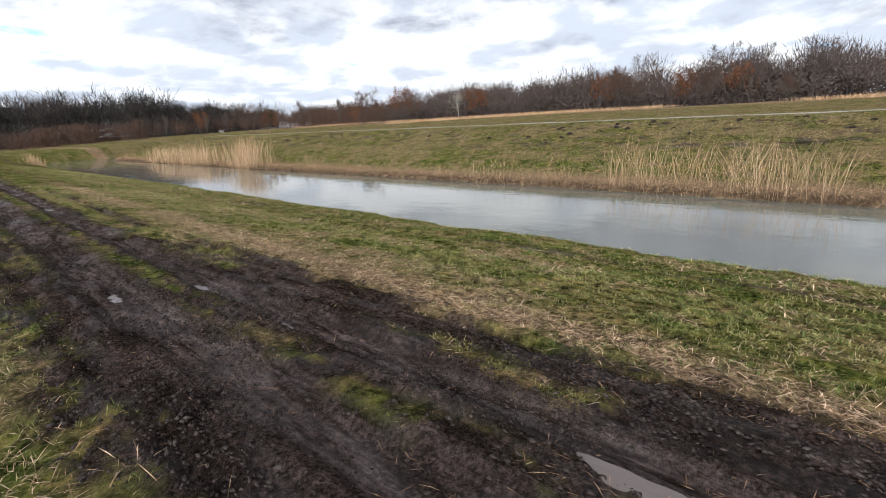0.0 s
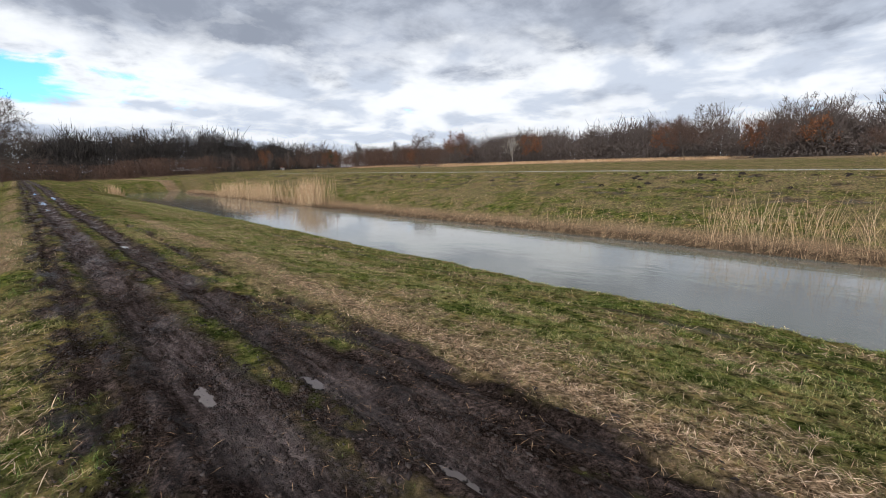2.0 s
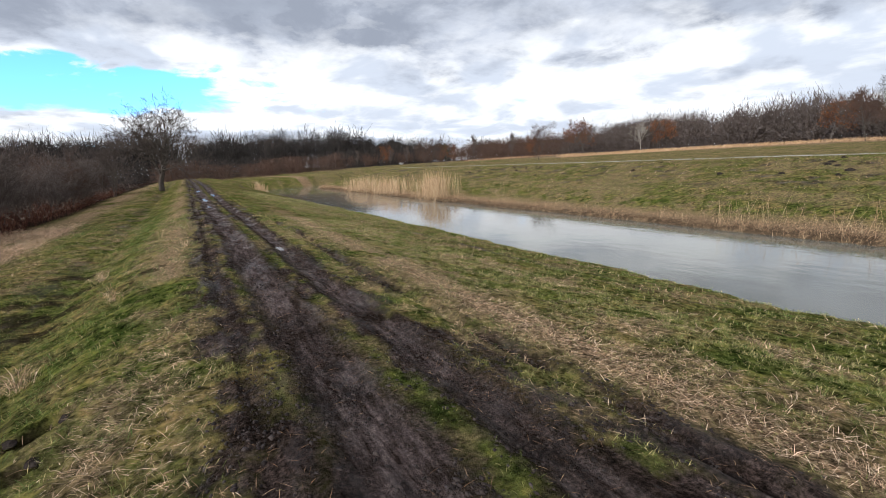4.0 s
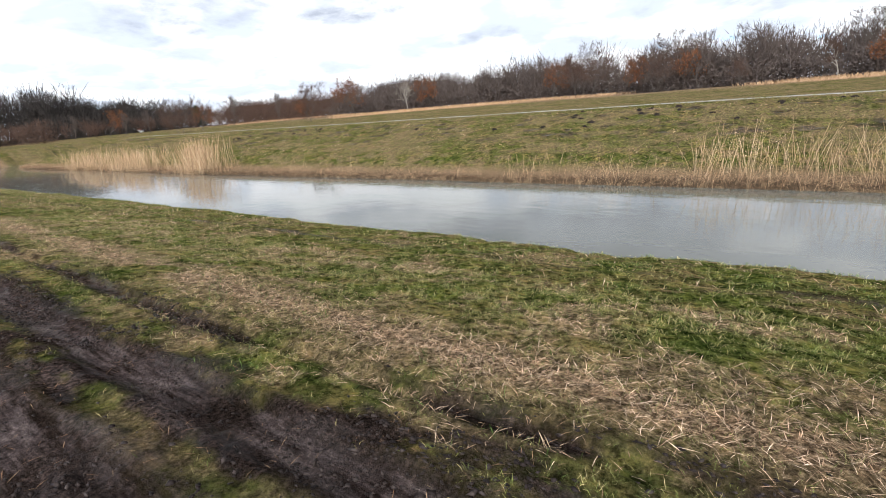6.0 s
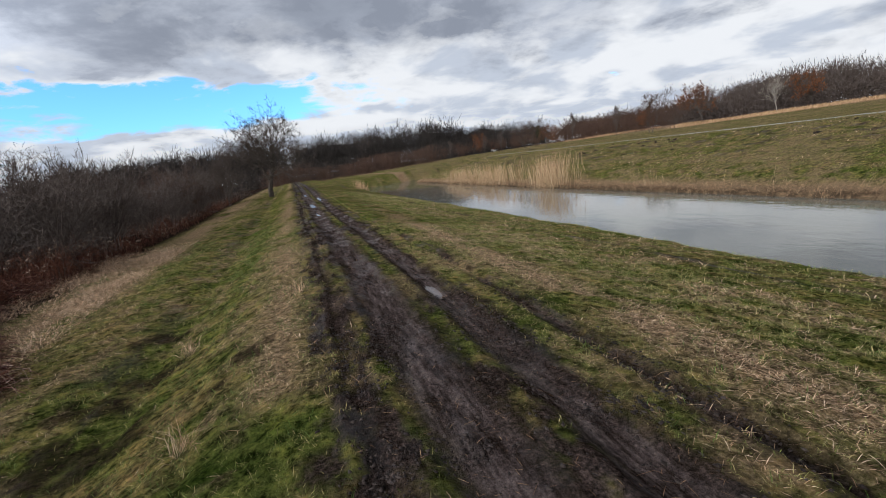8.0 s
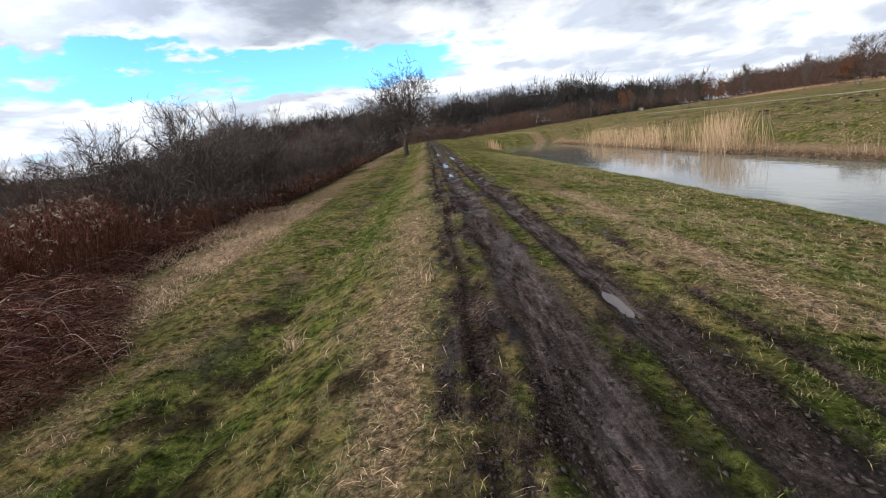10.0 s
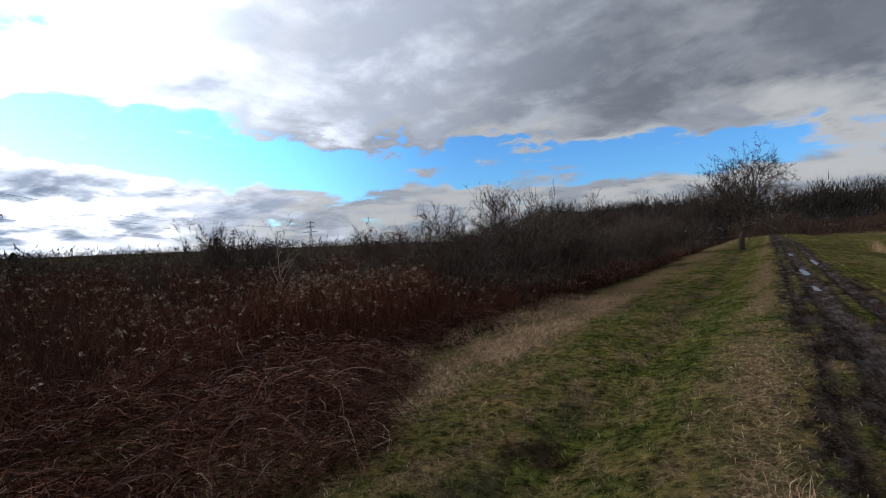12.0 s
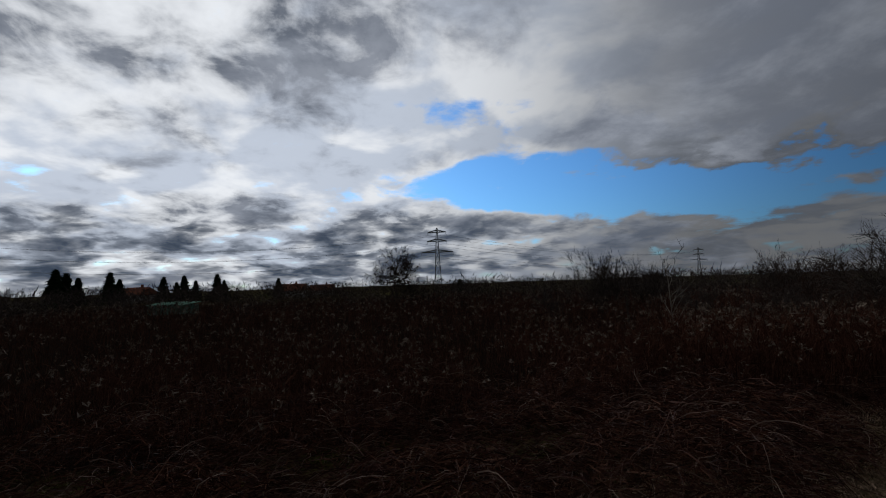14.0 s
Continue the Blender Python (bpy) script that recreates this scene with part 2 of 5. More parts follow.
REED = plain("dry_reed", [(0.15, (0.20, 0.118, 0.065)), (0.5, (0.38, 0.245, 0.14)), (0.85, (0.54, 0.39, 0.24))], 0.6, 0.5, 0.7)
RUST_GRASS = plain("rusty_dead_grass", [(0.15, (0.20, 0.115, 0.06)), (0.5, (0.34, 0.205, 0.11)), (0.85, (0.46, 0.31, 0.18))], 0.75, 0.3, 0.6)
LITTER = plain("reed_litter", [(0.15, (0.10, 0.06, 0.035)), (0.5, (0.22, 0.13, 0.075)), (0.85, (0.36, 0.24, 0.14))], 0.7, 0.7, 0.7)
BARK = plain("bark", [(0.25, (0.035, 0.028, 0.023)), (0.5, (0.068, 0.056, 0.046)), (0.8, (0.12, 0.102, 0.084))], 0.9, 6.0, 0.0, 0.02)
PALE_BARK = plain("pale_bark", [(0.25, (0.12, 0.10, 0.08)), (0.6, (0.26, 0.23, 0.19)), (0.85, (0.42, 0.39, 0.34))], 0.85, 5.0, 0.0, 0.01)
DARK_TWIG = plain("dark_twigs", [(0.15, (0.018, 0.016, 0.014)), (0.5, (0.034, 0.029, 0.026)), (0.85, (0.062, 0.053, 0.046))], 0.9, 0.3, 0.5)
SHRUB = plain("shrub_twigs", [(0.15, (0.0363, 0.0274, 0.0226)), (0.5, (0.0685, 0.0532, 0.0451)), (0.85, (0.161, 0.133, 0.117))], 0.85, 0.8, 0.6)
TWIG = plain("twigs", [(0.15, (0.044, 0.0336, 0.028)), (0.5, (0.072, 0.0552, 0.0464)), (0.85, (0.112, 0.088, 0.0752))], 0.85, 0.8, 0.5)
RED_TWIG = plain("reddish_twigs", [(0.15, (0.04, 0.0248, 0.0192)), (0.5, (0.068, 0.0416, 0.0304)), (0.85, (0.104, 0.064, 0.0464))], 0.85, 0.3, 0.5)
OAK_LEAF = plain("withered_leaves", [(0.15, (0.075, 0.029, 0.014)), (0.5, (0.125, 0.05, 0.022)), (0.85, (0.19, 0.088, 0.04))], 0.75, 1.0, 0.7)
CANE = plain("bramble_canes", [(0.2, (0.0214, 0.00714, 0.00571)), (0.5, (0.0607, 0.0214, 0.0157)), (0.72, (0.128, 0.0586, 0.0428)), (0.92, (0.3, 0.208, 0.157))], 0.6, 1.0, 0.85, gloss=0.1)
FORB = plain("dead_stalks", [(0.15, (0.0187, 0.0068, 0.0051)), (0.5, (0.0722, 0.0272, 0.0179)), (0.85, (0.187, 0.0892, 0.0578))], 0.8, 0.4, 0.7)
FLUFF = plain("seed_fluff", [(0.15, (0.10, 0.07, 0.05)), (0.5, (0.18, 0.135, 0.10)), (0.85, (0.3, 0.24, 0.19))], 0.9, 1.0, 0.7)
GRAVEL = plain("pale_gravel", [(0.3, (0.128, 0.112, 0.09)), (0.5, (0.203, 0.188, 0.154)), (0.7, (0.27, 0.251, 0.217))], 0.9, 6.0, 0.0, 0.02)
SOIL = plain("dug_soil", [(0.25, (0.012, 0.009, 0.008)), (0.55, (0.026, 0.02, 0.017)), (0.8, (0.05, 0.038, 0.03))], 0.85, 9.0, 0.0, 0.03)
CLOD = plain("mud_clods", [(0.15, (0.00867, 0.0065, 0.00578)), (0.5, (0.0217, 0.0159, 0.0137)), (0.85, (0.0542, 0.0419, 0.0361))], 0.55, 2.0, 0.5, 0.004, gloss=0.04)
NEEDLE = plain("conifer_needles", [(0.15, (0.010, 0.018, 0.009)), (0.5, (0.02, 0.036, 0.016)), (0.85, (0.035, 0.055, 0.024))], 0.8, 1.0, 0.6)
STEEL = plain("galvanised_steel", [(0.3, (0.22, 0.23, 0.24)), (0.7, (0.34, 0.35, 0.36))], 0.55, 3.0, 0.3, 0.0, 0.6, 0.5)
ROOF = plain("roof_tiles", [(0.3, (0.16, 0.055, 0.035)), (0.7, (0.26, 0.10, 0.06))], 0.85, 5.0, 0.0, 0.01)
PLASTER = plain("house_plaster", [(0.3, (0.42, 0.4, 0.36)), (0.7, (0.55, 0.53, 0.48))], 0.9, 2.0, 0.0, 0.004)
GREEN_PAINT = plain("green_sheet", [(0.3, (0.10, 0.20, 0.15)), (0.7, (0.17, 0.29, 0.22))], 0.5, 2.0, 0.0, 0.003)
DARK_GLASS = plain("window_glass", [(0.3, (0.02, 0.022, 0.025)), (0.7, (0.03, 0.032, 0.035))], 0.1, 2.0, gloss=0.5)
WHITE_PAINT = plain("white_paint", [(0.3, (0.72, 0.72, 0.70)), (0.7, (0.82, 0.82, 0.80))], 0.6, 2.0)


# ---- building helpers ----
class Shape:
    """Collects vertices and faces of one mesh."""
    def __init__(self):
        self.v, self.f, self.n = [], [], 0

    def tube(self, pts, radii, sides=5, cap=True):
        base = self.n
        m = len(pts)
        for i, p in enumerate(pts):
            d = (pts[min(i + 1, m - 1)] - pts[max(i - 1, 0)])
            d = d.normalized() if d.length > 1e-9 else Vector((0, 0, 1))
            a = d.cross(Vector((0.31, 0.95, 0.05)) if abs(d.y) < 0.9 else Vector((1, 0, 0))).normalized()
            b = d.cross(a)
            for k in range(sides):
                t = 2 * math.pi * k / sides
                self.v.append(tuple(p + (a * math.cos(t) + b * math.sin(t)) * radii[i]))
        for i in range(m - 1):
            for k in range(sides):
                q = base + i * sides
                self.f.append((q + k, q + (k + 1) % sides, q + sides + (k + 1) % sides, q + sides + k))
        if cap:
            self.f.append(tuple(base + (m - 1) * sides + k for k in range(sides)))
            self.f.append(tuple(base + sides - 1 - k for k in range(sides)))
        self.n += m * sides

    def twig(self, p, q, w):
        """A tapering three-sided sliver from p to q."""
        d = (q - p)
        a = d.cross(Vector((random.uniform(-1, 1), random.uniform(-1, 1), random.uniform(-1, 1))))
        if a.length < 1e-9:
            return
        a = a.normalized() * w
        self.v += [tuple(p - a), tuple(p + a), tuple(q)]
        self.f.append((self.n, self.n + 1, self.n + 2))
        self.n += 3

    def ribbon(self, pts, w):
        """A narrow ribbon along pts that tapers to its tip."""
        side = Vector((random.uniform(-1, 1), random.uniform(-1, 1), random.uniform(-0.3, 0.3)))
        m = len(pts)
        for i, p in enumerate(pts):
            k = w * (1 - 0.8 * i / (m - 1))
            d = pts[min(i + 1, m - 1)] - pts[max(i - 1, 0)]
            a = d.cross(side)
            a = a.normalized() * k if a.length > 1e-9 else Vector((k, 0, 0))
            self.v += [tuple(p - a), tuple(p + a)]
        for i in range(m - 1):
            q = self.n + 2 * i
            self.f.append((q, q + 1, q + 3, q + 2))
        self.n += 2 * m

    def leaf(self, p, s):
        a = Vector((random.gauss(0, 1), random.gauss(0, 1), random.gauss(0, 1))).normalized()
        b = a.orthogonal().normalized()
        c = a.cross(b)
        self.v += [tuple(p - b * s), tuple(p + c * s * 0.5 + a * s * 0.15), tuple(p + b * s), tuple(p - c * s * 0.5 + a * s * 0.15)]
        self.f.append((self.n, self.n + 1, self.n + 2, self.n + 3))
        self.n += 4

    def box(self, lo, hi):
        (a, b, c), (d, e, f) = lo, hi
        n = self.n
        self.v += [(a, b, c), (d, b, c), (d, e, c), (a, e, c), (a, b, f), (d, b, f), (d, e, f), (a, e, f)]
        for q in ((3, 2, 1, 0), (4, 5, 6, 7), (0, 1, 5, 4), (1, 2, 6, 5), (2, 3, 7, 6), (3, 0, 4, 7)):
            self.f.append(tuple(n + i for i in q))
        self.n += 8

    def bar(self, p, q, r):
        self.tube([Vector(p), Vector(q)], [r, r], 4)

    def mesh(self, name, mat):
        me = bpy.data.meshes.new(name)
        me.from_pydata(self.v, [], self.f)
        me.materials.append(mat)
        return me


def part(name, shape, mat, parent, label=""):
    ob = new(name, shape.mesh(name, mat) if isinstance(shape, Shape) else shape)
    ob.parent = parent
    if label:
        tagged(ob, label)
    return ob


def fast_mesh(name, verts, faces, mat):
    """A mesh from arrays; faces all have the same number of corners."""
    me = bpy.data.meshes.new(name)
    nf, k = faces.shape
    me.vertices.add(len(verts))
    me.vertices.foreach_set("co", verts.astype(np.float32).ravel())
    me.loops.add(nf * k)
    me.loops.foreach_set("vertex_index", faces.astype(np.int32).ravel())
    me.polygons.add(nf)
    me.polygons.foreach_set("loop_start", np.arange(0, nf * k, k, dtype=np.int32))
    me.polygons.foreach_set("loop_total", np.full(nf, k, dtype=np.int32))
    me.update(calc_edges=True)
    me.materials.append(mat)
    return me


def value_noise(x, y, seed=0):
    xi, yi = np.floor(x), np.floor(y)
    u, v = x - xi, y - yi
    u, v = u * u * (3 - 2 * u), v * v * (3 - 2 * v)

    def h(a, b):
        s = np.sin(a * 127.1 + b * 311.7 + seed * 74.7) * 43758.5453
        return s - np.floor(s)
    return (h(xi, yi) * (1 - u) + h(xi + 1, yi) * u) * (1 - v) + (h(xi, yi + 1) * (1 - u) + h(xi + 1, yi + 1) * u) * v


def fbm(x, y, seed=0, octaves=4):
    t, a, s = 0.0, 0.5, 0.0
    for i in range(octaves):
        t, s, a = t + a * value_noise(x * 2 ** i, y * 2 ** i, seed + i), s + a, a * 0.55
    return t / s


def step(a, b, x):
    t = np.clip((x - a) / (b - a), 0, 1)
    return t * t * (3 - 2 * t)


# ---- the lie of the land ----
WATER_Z = -1.9
PROFILE_X = [-3000, -60, -12, -7, -4.5, -3.4, -2.6, -2.1, -1.6, -1.0, -0.5, 0.0, 0.6, 1.2, 2.1, 2.9, 3.5, 4.2, 6, 9, 11.0, 11.55, 11.8, 13, 20.3, 21.6, 22.1, 23.5, 25.5, 27, 28.5, 36, 38, 50, 70, 90, 110, 125, 200, 3000]
PROFILE_Z = [-1.6, -1.3, -0.95, -0.85, -0.72, -0.62, -0.7, -0.76, -0.6, -0.36, -0.21, -0.12, -0.09, -0.10, -0.15, -0.22, -0.3, -0.43, -0.74, -1.28, -1.62, -1.76, -2.0, -2.8, -2.8, -2.1, -1.8, -1.45, -0.9, -0.62, -0.45, 1.0, 1.06, 1.35, 1.8, 2.35, 2.9, 3.3, 4.4, 5.4]
MEADOW_X = [-3000, -12, -4, 0, 3, 12, 30, 70, 110, 200, 3000]
MEADOW_Z = [-1.6, -0.95, -0.7, -0.12, -0.2, -0.5, 0.5, 1.8, 2.9, 4.4, 5.4]
HOLES = [(-0.74, 7.05, 0.28), (-0.5, 6.6, 0.2), (-0.5, 5.68, 0.25), (-1.02, 9.25, 0.2), (-1.06, 8.6, 0.16), (-0.46, 4.35, 0.22)]
SCRAPES = [(-2.45, 15.9, 0.3), (-2.1, 16.6, 0.3), (-2.3, 14.6, 0.45), (-2.0, 13.6, 0.3), (-0.6, 15.4, 0.22), (-2.4, 18.5, 0.3), (-0.85, 14.6, 0.15)]
PUDDLES = [(2.02, 16.3, 0.09, 0.5), (1.13, 6.1, 0.09, 0.28), (1.94, 5.95, 0.09, 0.42), (1.93, 0.62, 0.08, 0.2), (2.0, 3.9, 0.07, 0.25), (1.2, 33.0, 0.10, 1.2), (1.2, 41.0, 0.13, 2.0), (2.0, 48.0, 0.12, 2.2), (1.15, 56.0, 0.16, 2.6), (2.0, 27.0, 0.09, 0.7)]


def river_shift(y):
    return 0.06 * np.clip(y - 92, 0, 40) ** 2 + 0.25 * (fbm(y * 0.12, y * 0 + 3.3, 5) - 0.5) * 2


def mud_mask(x, y):
    n = fbm(x * 1.6, y * 0.8, 11)
    f = fbm(x * 6, y * 4, 12)
    left = 0.24 + 0.7 * (n - 0.5) + 0.9 * (f - 0.5)
    right = 2.36 + 0.85 * (1 - step(3, 11, y)) + 0.8 * (n - 0.5) + 0.4 * (f - 0.5) + 0.3 * step(16, 24, y)
    m = step(left - 0.2, left + 0.2, x) * step(right + 0.16, right - 0.16, x)
    patch = fbm(x * 2.2, y * 0.7, 21) + 0.5 * (f - 0.5)
    mid = np.exp(-((x - 1.66) / 0.16) ** 2) * step(0.40, 0.56, patch + 0.08 * step(5, 12, y))
    side = np.exp(-((x - 0.72) / 0.15) ** 2) * step(0.42, 0.58, fbm(x * 2.2, y * 0.6, 22) + 0.4 * (f - 0.5)) * step(6, 10, y)
    rim = np.exp(-((x - 2.5) / 0.16) ** 2) * step(0.45, 0.6, fbm(x * 2, y * 0.6, 23) + 0.4 * (f - 0.5))
    m = m * (1 - np.clip(mid + side + rim, 0, 1) * 0.9)
    strip = np.exp(-((x - 2.95 - 0.12 * np.sin(y * 0.4)) / 0.17) ** 2) * step(5, 6.5, y) * step(34, 20, y) * step(0.42, 0.55, n + 0.3 * (f - 0.5))
    m = np.maximum(m, strip)
    # a trodden line on the lower bank
    m = np.maximum(m, 0.8 * np.exp(-((x - 8.6 - 0.3 * np.sin(y * 0.15)) / 0.3) ** 2) * step(0.38, 0.58, fbm(x * 2, y * 0.5, 24)))
    m = np.maximum(m, 0.5 * np.exp(-((x + 2.55) / 0.4) ** 2) * step(0.4, 0.6, fbm(x * 2, y * 0.7, 25)))
    return np.clip(m, 0, 1)


def dry_mask(x, y):
    n = fbm(x * 0.9, y * 0.55, 31)
    f = fbm(x * 3.5, y * 2.5, 32)
    d = step(0.49, 0.63, 0.4 * n + 0.6 * f) * 0.6
    d = np.maximum(d, np.exp(-((x - 3.65 - 0.03 * (y - 7)) / 0.5) ** 2) * step(0.3, 0.5, n + 0.5 * (f - 0.5)) * step(60, 20, y))
    d = np.maximum(d, np.exp(-((x + 0.25) / 0.45) ** 2) * step(0.32, 0.55, n) * 0.9)
    d = np.maximum(d, np.exp(-((x + 5.6) / 1.2) ** 2) * step(0.25, 0.45, n + 0.3 * (f - 0.5)))
    d = np.maximum(d, 0.7 * np.exp(-((x + 0.25) / 0.4) ** 2) * step(11, 7, y) * step(0.35, 0.55, f))
    d = d * (1 - 0.9 * np.exp(-((x + 1.3) / 0.28) ** 2))
    d = np.maximum(d, step(21.3, 21.8, x) * step(24.4, 23.0, x + 1.2 * (n - 0.5)))
    d = np.maximum(d, step(25, 27, x) * (0.08 + 0.45 * step(0.42, 0.65, fbm(x * 0.8, y * 0.5, 36))))
    d = np.maximum(d, step(37.5, 39, x) * (0.12 + 0.35 * step(0.45, 0.6, n)))
    d = np.maximum(d, step(88, 100, x + 14 * (n - 0.5)) * 0.9)
    return np.clip(d, 0, 1)


def litter_shade_mask(x, y):
    """Dark dead plant litter under the brambles, the thicket and the woods, plus shade painted in the holes and at the
    waterline.
    """
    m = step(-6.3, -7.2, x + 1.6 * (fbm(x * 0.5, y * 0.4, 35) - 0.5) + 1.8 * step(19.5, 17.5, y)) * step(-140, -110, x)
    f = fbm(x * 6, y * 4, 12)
    # shade inside the dug holes, painted as near-black ground
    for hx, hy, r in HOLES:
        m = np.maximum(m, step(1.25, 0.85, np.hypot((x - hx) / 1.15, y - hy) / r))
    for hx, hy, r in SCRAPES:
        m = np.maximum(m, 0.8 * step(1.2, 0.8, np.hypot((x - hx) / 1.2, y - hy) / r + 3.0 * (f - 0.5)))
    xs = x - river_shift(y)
    # dark strip that paints the shade along the far waterline
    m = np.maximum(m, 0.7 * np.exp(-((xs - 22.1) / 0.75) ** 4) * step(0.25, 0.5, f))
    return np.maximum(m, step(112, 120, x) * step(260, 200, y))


def worn_mask(x, y):
    """Smooth pressed floors of the wheel ruts."""
    w = 0.06 * np.sin(y * 0.31 + 1) + 0.04 * np.sin(y * 0.83)
    n = step(0.28, 0.48, fbm(x * 2.5, y * 0.9, 55))
    m = np.exp(-((x - 1.2 - w) / 0.26) ** 4) + np.exp(-((x - 2.06 - w) / 0.17) ** 4)
    return np.clip(m * n, 0, 1)


def land(x, y):
    x, y = np.asarray(x, float), np.asarray(y, float)
    xs = x - river_shift(y) * step(5, 11, x)
    xs = xs + (0.7 * (fbm(y * 0.9, x * 0.2, 63) - 0.5) + 0.35 * (fbm(y * 3.1, x * 0.2, 64) - 0.5)) * np.exp(-((xs - 11.4) / 1.0) ** 4)
    z = np.interp(xs, PROFILE_X, PROFILE_Z)
    z = z + (np.interp(x, MEADOW_X, MEADOW_Z) - z) * step(104, 116, y)
    z = z + 0.4 * step(35, 78, y) * step(-16, -6, x) * step(11, 6, x)
    z = z + 0.10 * (fbm(x * 0.35, y * 0.3, 41) - 0.5) * (1 - step(0, 0.5, x) * step(3, 2.5, x)) * step(60, 30, np.abs(x))
    z = z + 0.35 * (fbm(x * 0.03, y * 0.03, 42) - 0.5) * step(30, 60, np.abs(x))
    z = z + (0.10 * (fbm(x * 1.1, y * 0.9, 43) - 0.5) + 0.12 * np.abs(fbm(x * 0.9, y * 2.0, 44) - 0.5)) * step(25, 27, x) * step(40, 36, x)
    z = z - 0.14 * np.exp(-((x - 27.2) / 0.4) ** 2) + 0.12 * np.exp(-((x - 40.0) / 1.6) ** 4) * step(118, 104, y)
    near = step(-5, -4, x) * step(12, 9, x) * step(-4, -2, y)
    grassy = near * (1 - step(0.2, 0.6, x) * step(3.2, 2.6, x))
    z = z + near * 0.035 * (fbm(x * 3, y * 3, 45) - 0.5) + grassy * 0.06 * (fbm(x * 6.5, y * 5.5, 65, 2) - 0.5)
    track = step(0.1, 0.5, x) * step(3.4, 2.7, x)
    wob = 0.06 * np.sin(y * 0.31 + 1) + 0.04 * np.sin(y * 0.83)
    for cx, w, d in ((1.15, 0.24, 0.05), (2.05, 0.18, 0.06), (0.52, 0.08, 0.02), (2.93, 0.11, 0.045)):
        e = (x - cx - wob) / w
        z = z - d * np.exp(-e ** 4) * (0.6 + 0.8 * fbm(x * 0.5, y * 0.5, 46))
        z = z + 0.018 * np.exp(-((np.abs(e) - 1.5) / 0.35) ** 2)
        lug = np.sin(2 * np.pi * (y / 0.17 + np.sign(e) * 2.2 * (x - cx)))
        z = z + 0.015 * lug * np.exp(-((np.abs(e) - 0.8) / 0.6) ** 2) * step(0.45, 0.62, fbm(x * 0.9, y * 0.6, 47))
    m = mud_mask(x, y) * track
    clod = step(0.4, 0.6, fbm(x * 1.4, y * 0.7, 51)) * (1 - 0.8 * worn_mask(x, y))
    z = z + m * (0.06 * (fbm(x * 4.5, y * 2.2, 48) - 0.5) + 0.05 * (fbm(x * 10, y * 0.7, 66, 3) - 0.5) + clod * (0.10 * (fbm(x * 11, y * 8, 49, 3) - 0.5) - 0.05 * np.abs(fbm(x * 7, y * 4, 52, 2) - 0.5)))
    for px, py, rx, ry in PUDDLES:
        q = np.hypot((x - px) / rx, (y - py) / ry)
        z = z - 0.035 * step(1.6, 0.5, q)
    for hx, hy, r in HOLES:
        q = np.hypot((x - hx) / 1.15, y - hy) / r
        z = z - 2.6 * r * step(1.02, 0.8, q + 0.3 * (fbm(x * 5, y * 5, 56) - 0.5)) + 0.2 * r * np.exp(-((q - 1.3) / 0.25) ** 2) * fbm(x * 9, y * 9, 50) * 2
    return z


def slope_dirt(x, y):
    """Where the far bank shows bare earth."""
    return step(0.6, 0.72, fbm(x * 1.3, y * 0.9, 61)) * step(28, 30, x) * step(37, 36, x) * 0.8


def height(x, y):
    return float(land(np.array([x]), np.array([y]))[0])


def grown(start, first, growth, end):
    out, s = [start], first
    while abs(out[-1]) < abs(end):
        out.append(out[-1] + math.copysign(s, end - start))
        s *= growth
    return out[1:]


def build_ground():
    xs = np.array(sorted(grown(-3.2, 0.09, 1.1, -3000)) + list(np.arange(-3.2, -0.2, 0.07)) + list(np.arange(-0.2, 3.6, 0.034)) + list(np.arange(3.6, 5, 0.07)) + list(np.arange(5, 12.2, 0.16)) + list(np.arange(12.2, 21, 0.8)) + list(np.arange(21, 40, 0.3)) + [40] + grown(40, 0.5, 1.09, 3000))
    ys = np.array(sorted(grown(-1.0, 0.12, 1.15, -3000)) + list(np.arange(-1.0, 14, 0.045)) + list(np.arange(14, 24, 0.13)) + list(np.arange(24, 40, 0.24)) + [40] + grown(40, 0.25, 1.07, 3000))
    X, Y = np.meshgrid(xs, ys)
    Z = land(X, Y)
    nx, ny = len(xs), len(ys)
    i = np.arange(ny - 1)[:, None] * nx + np.arange(nx - 1)[None, :]
    faces = np.stack([i, i + 1, i + nx + 1, i + nx], -1).reshape(-1, 4)
    me = fast_mesh("ground", np.stack([X, Y, Z], -1).reshape(-1, 3), faces, GROUND)
    for name, val in (("mud", np.maximum(mud_mask(X, Y), slope_dirt(X, Y))), ("dry", dry_mask(X, Y)), ("litter_shade", litter_shade_mask(X, Y)), ("worn", worn_mask(X, Y))):
        me.attributes.new(name, "FLOAT", "POINT").data.foreach_set("value", val.astype(np.float32).ravel())
    me.polygons.foreach_set("use_smooth", np.ones(len(faces), dtype=bool))
    tagged(new("ground", me), "muddy rutted track on a grassy river embankment", "ground", kind="structure")


build_ground()


def build_water():
    ys = np.array(sorted(grown(0.0, 2.0, 1.12, -1500)) + list(np.arange(0, 116, 2.0)))
    s = river_shift(ys)
    left, right = 10.5 + s, 23.2 + s
    v = np.concatenate([np.stack([left, ys, np.full_like(ys, WATER_Z)], -1), np.stack([right, ys, np.full_like(ys, WATER_Z)], -1)])
    n = len(ys)
    i = np.arange(n - 1)
    f = np.stack([i, i + n, i + n + 1, i + 1], -1)
    tagged(new("water", fast_mesh("water", v, f, WATER)), "calm grey-green river reflecting the cloudy sky", "river", kind="structure")


build_water()


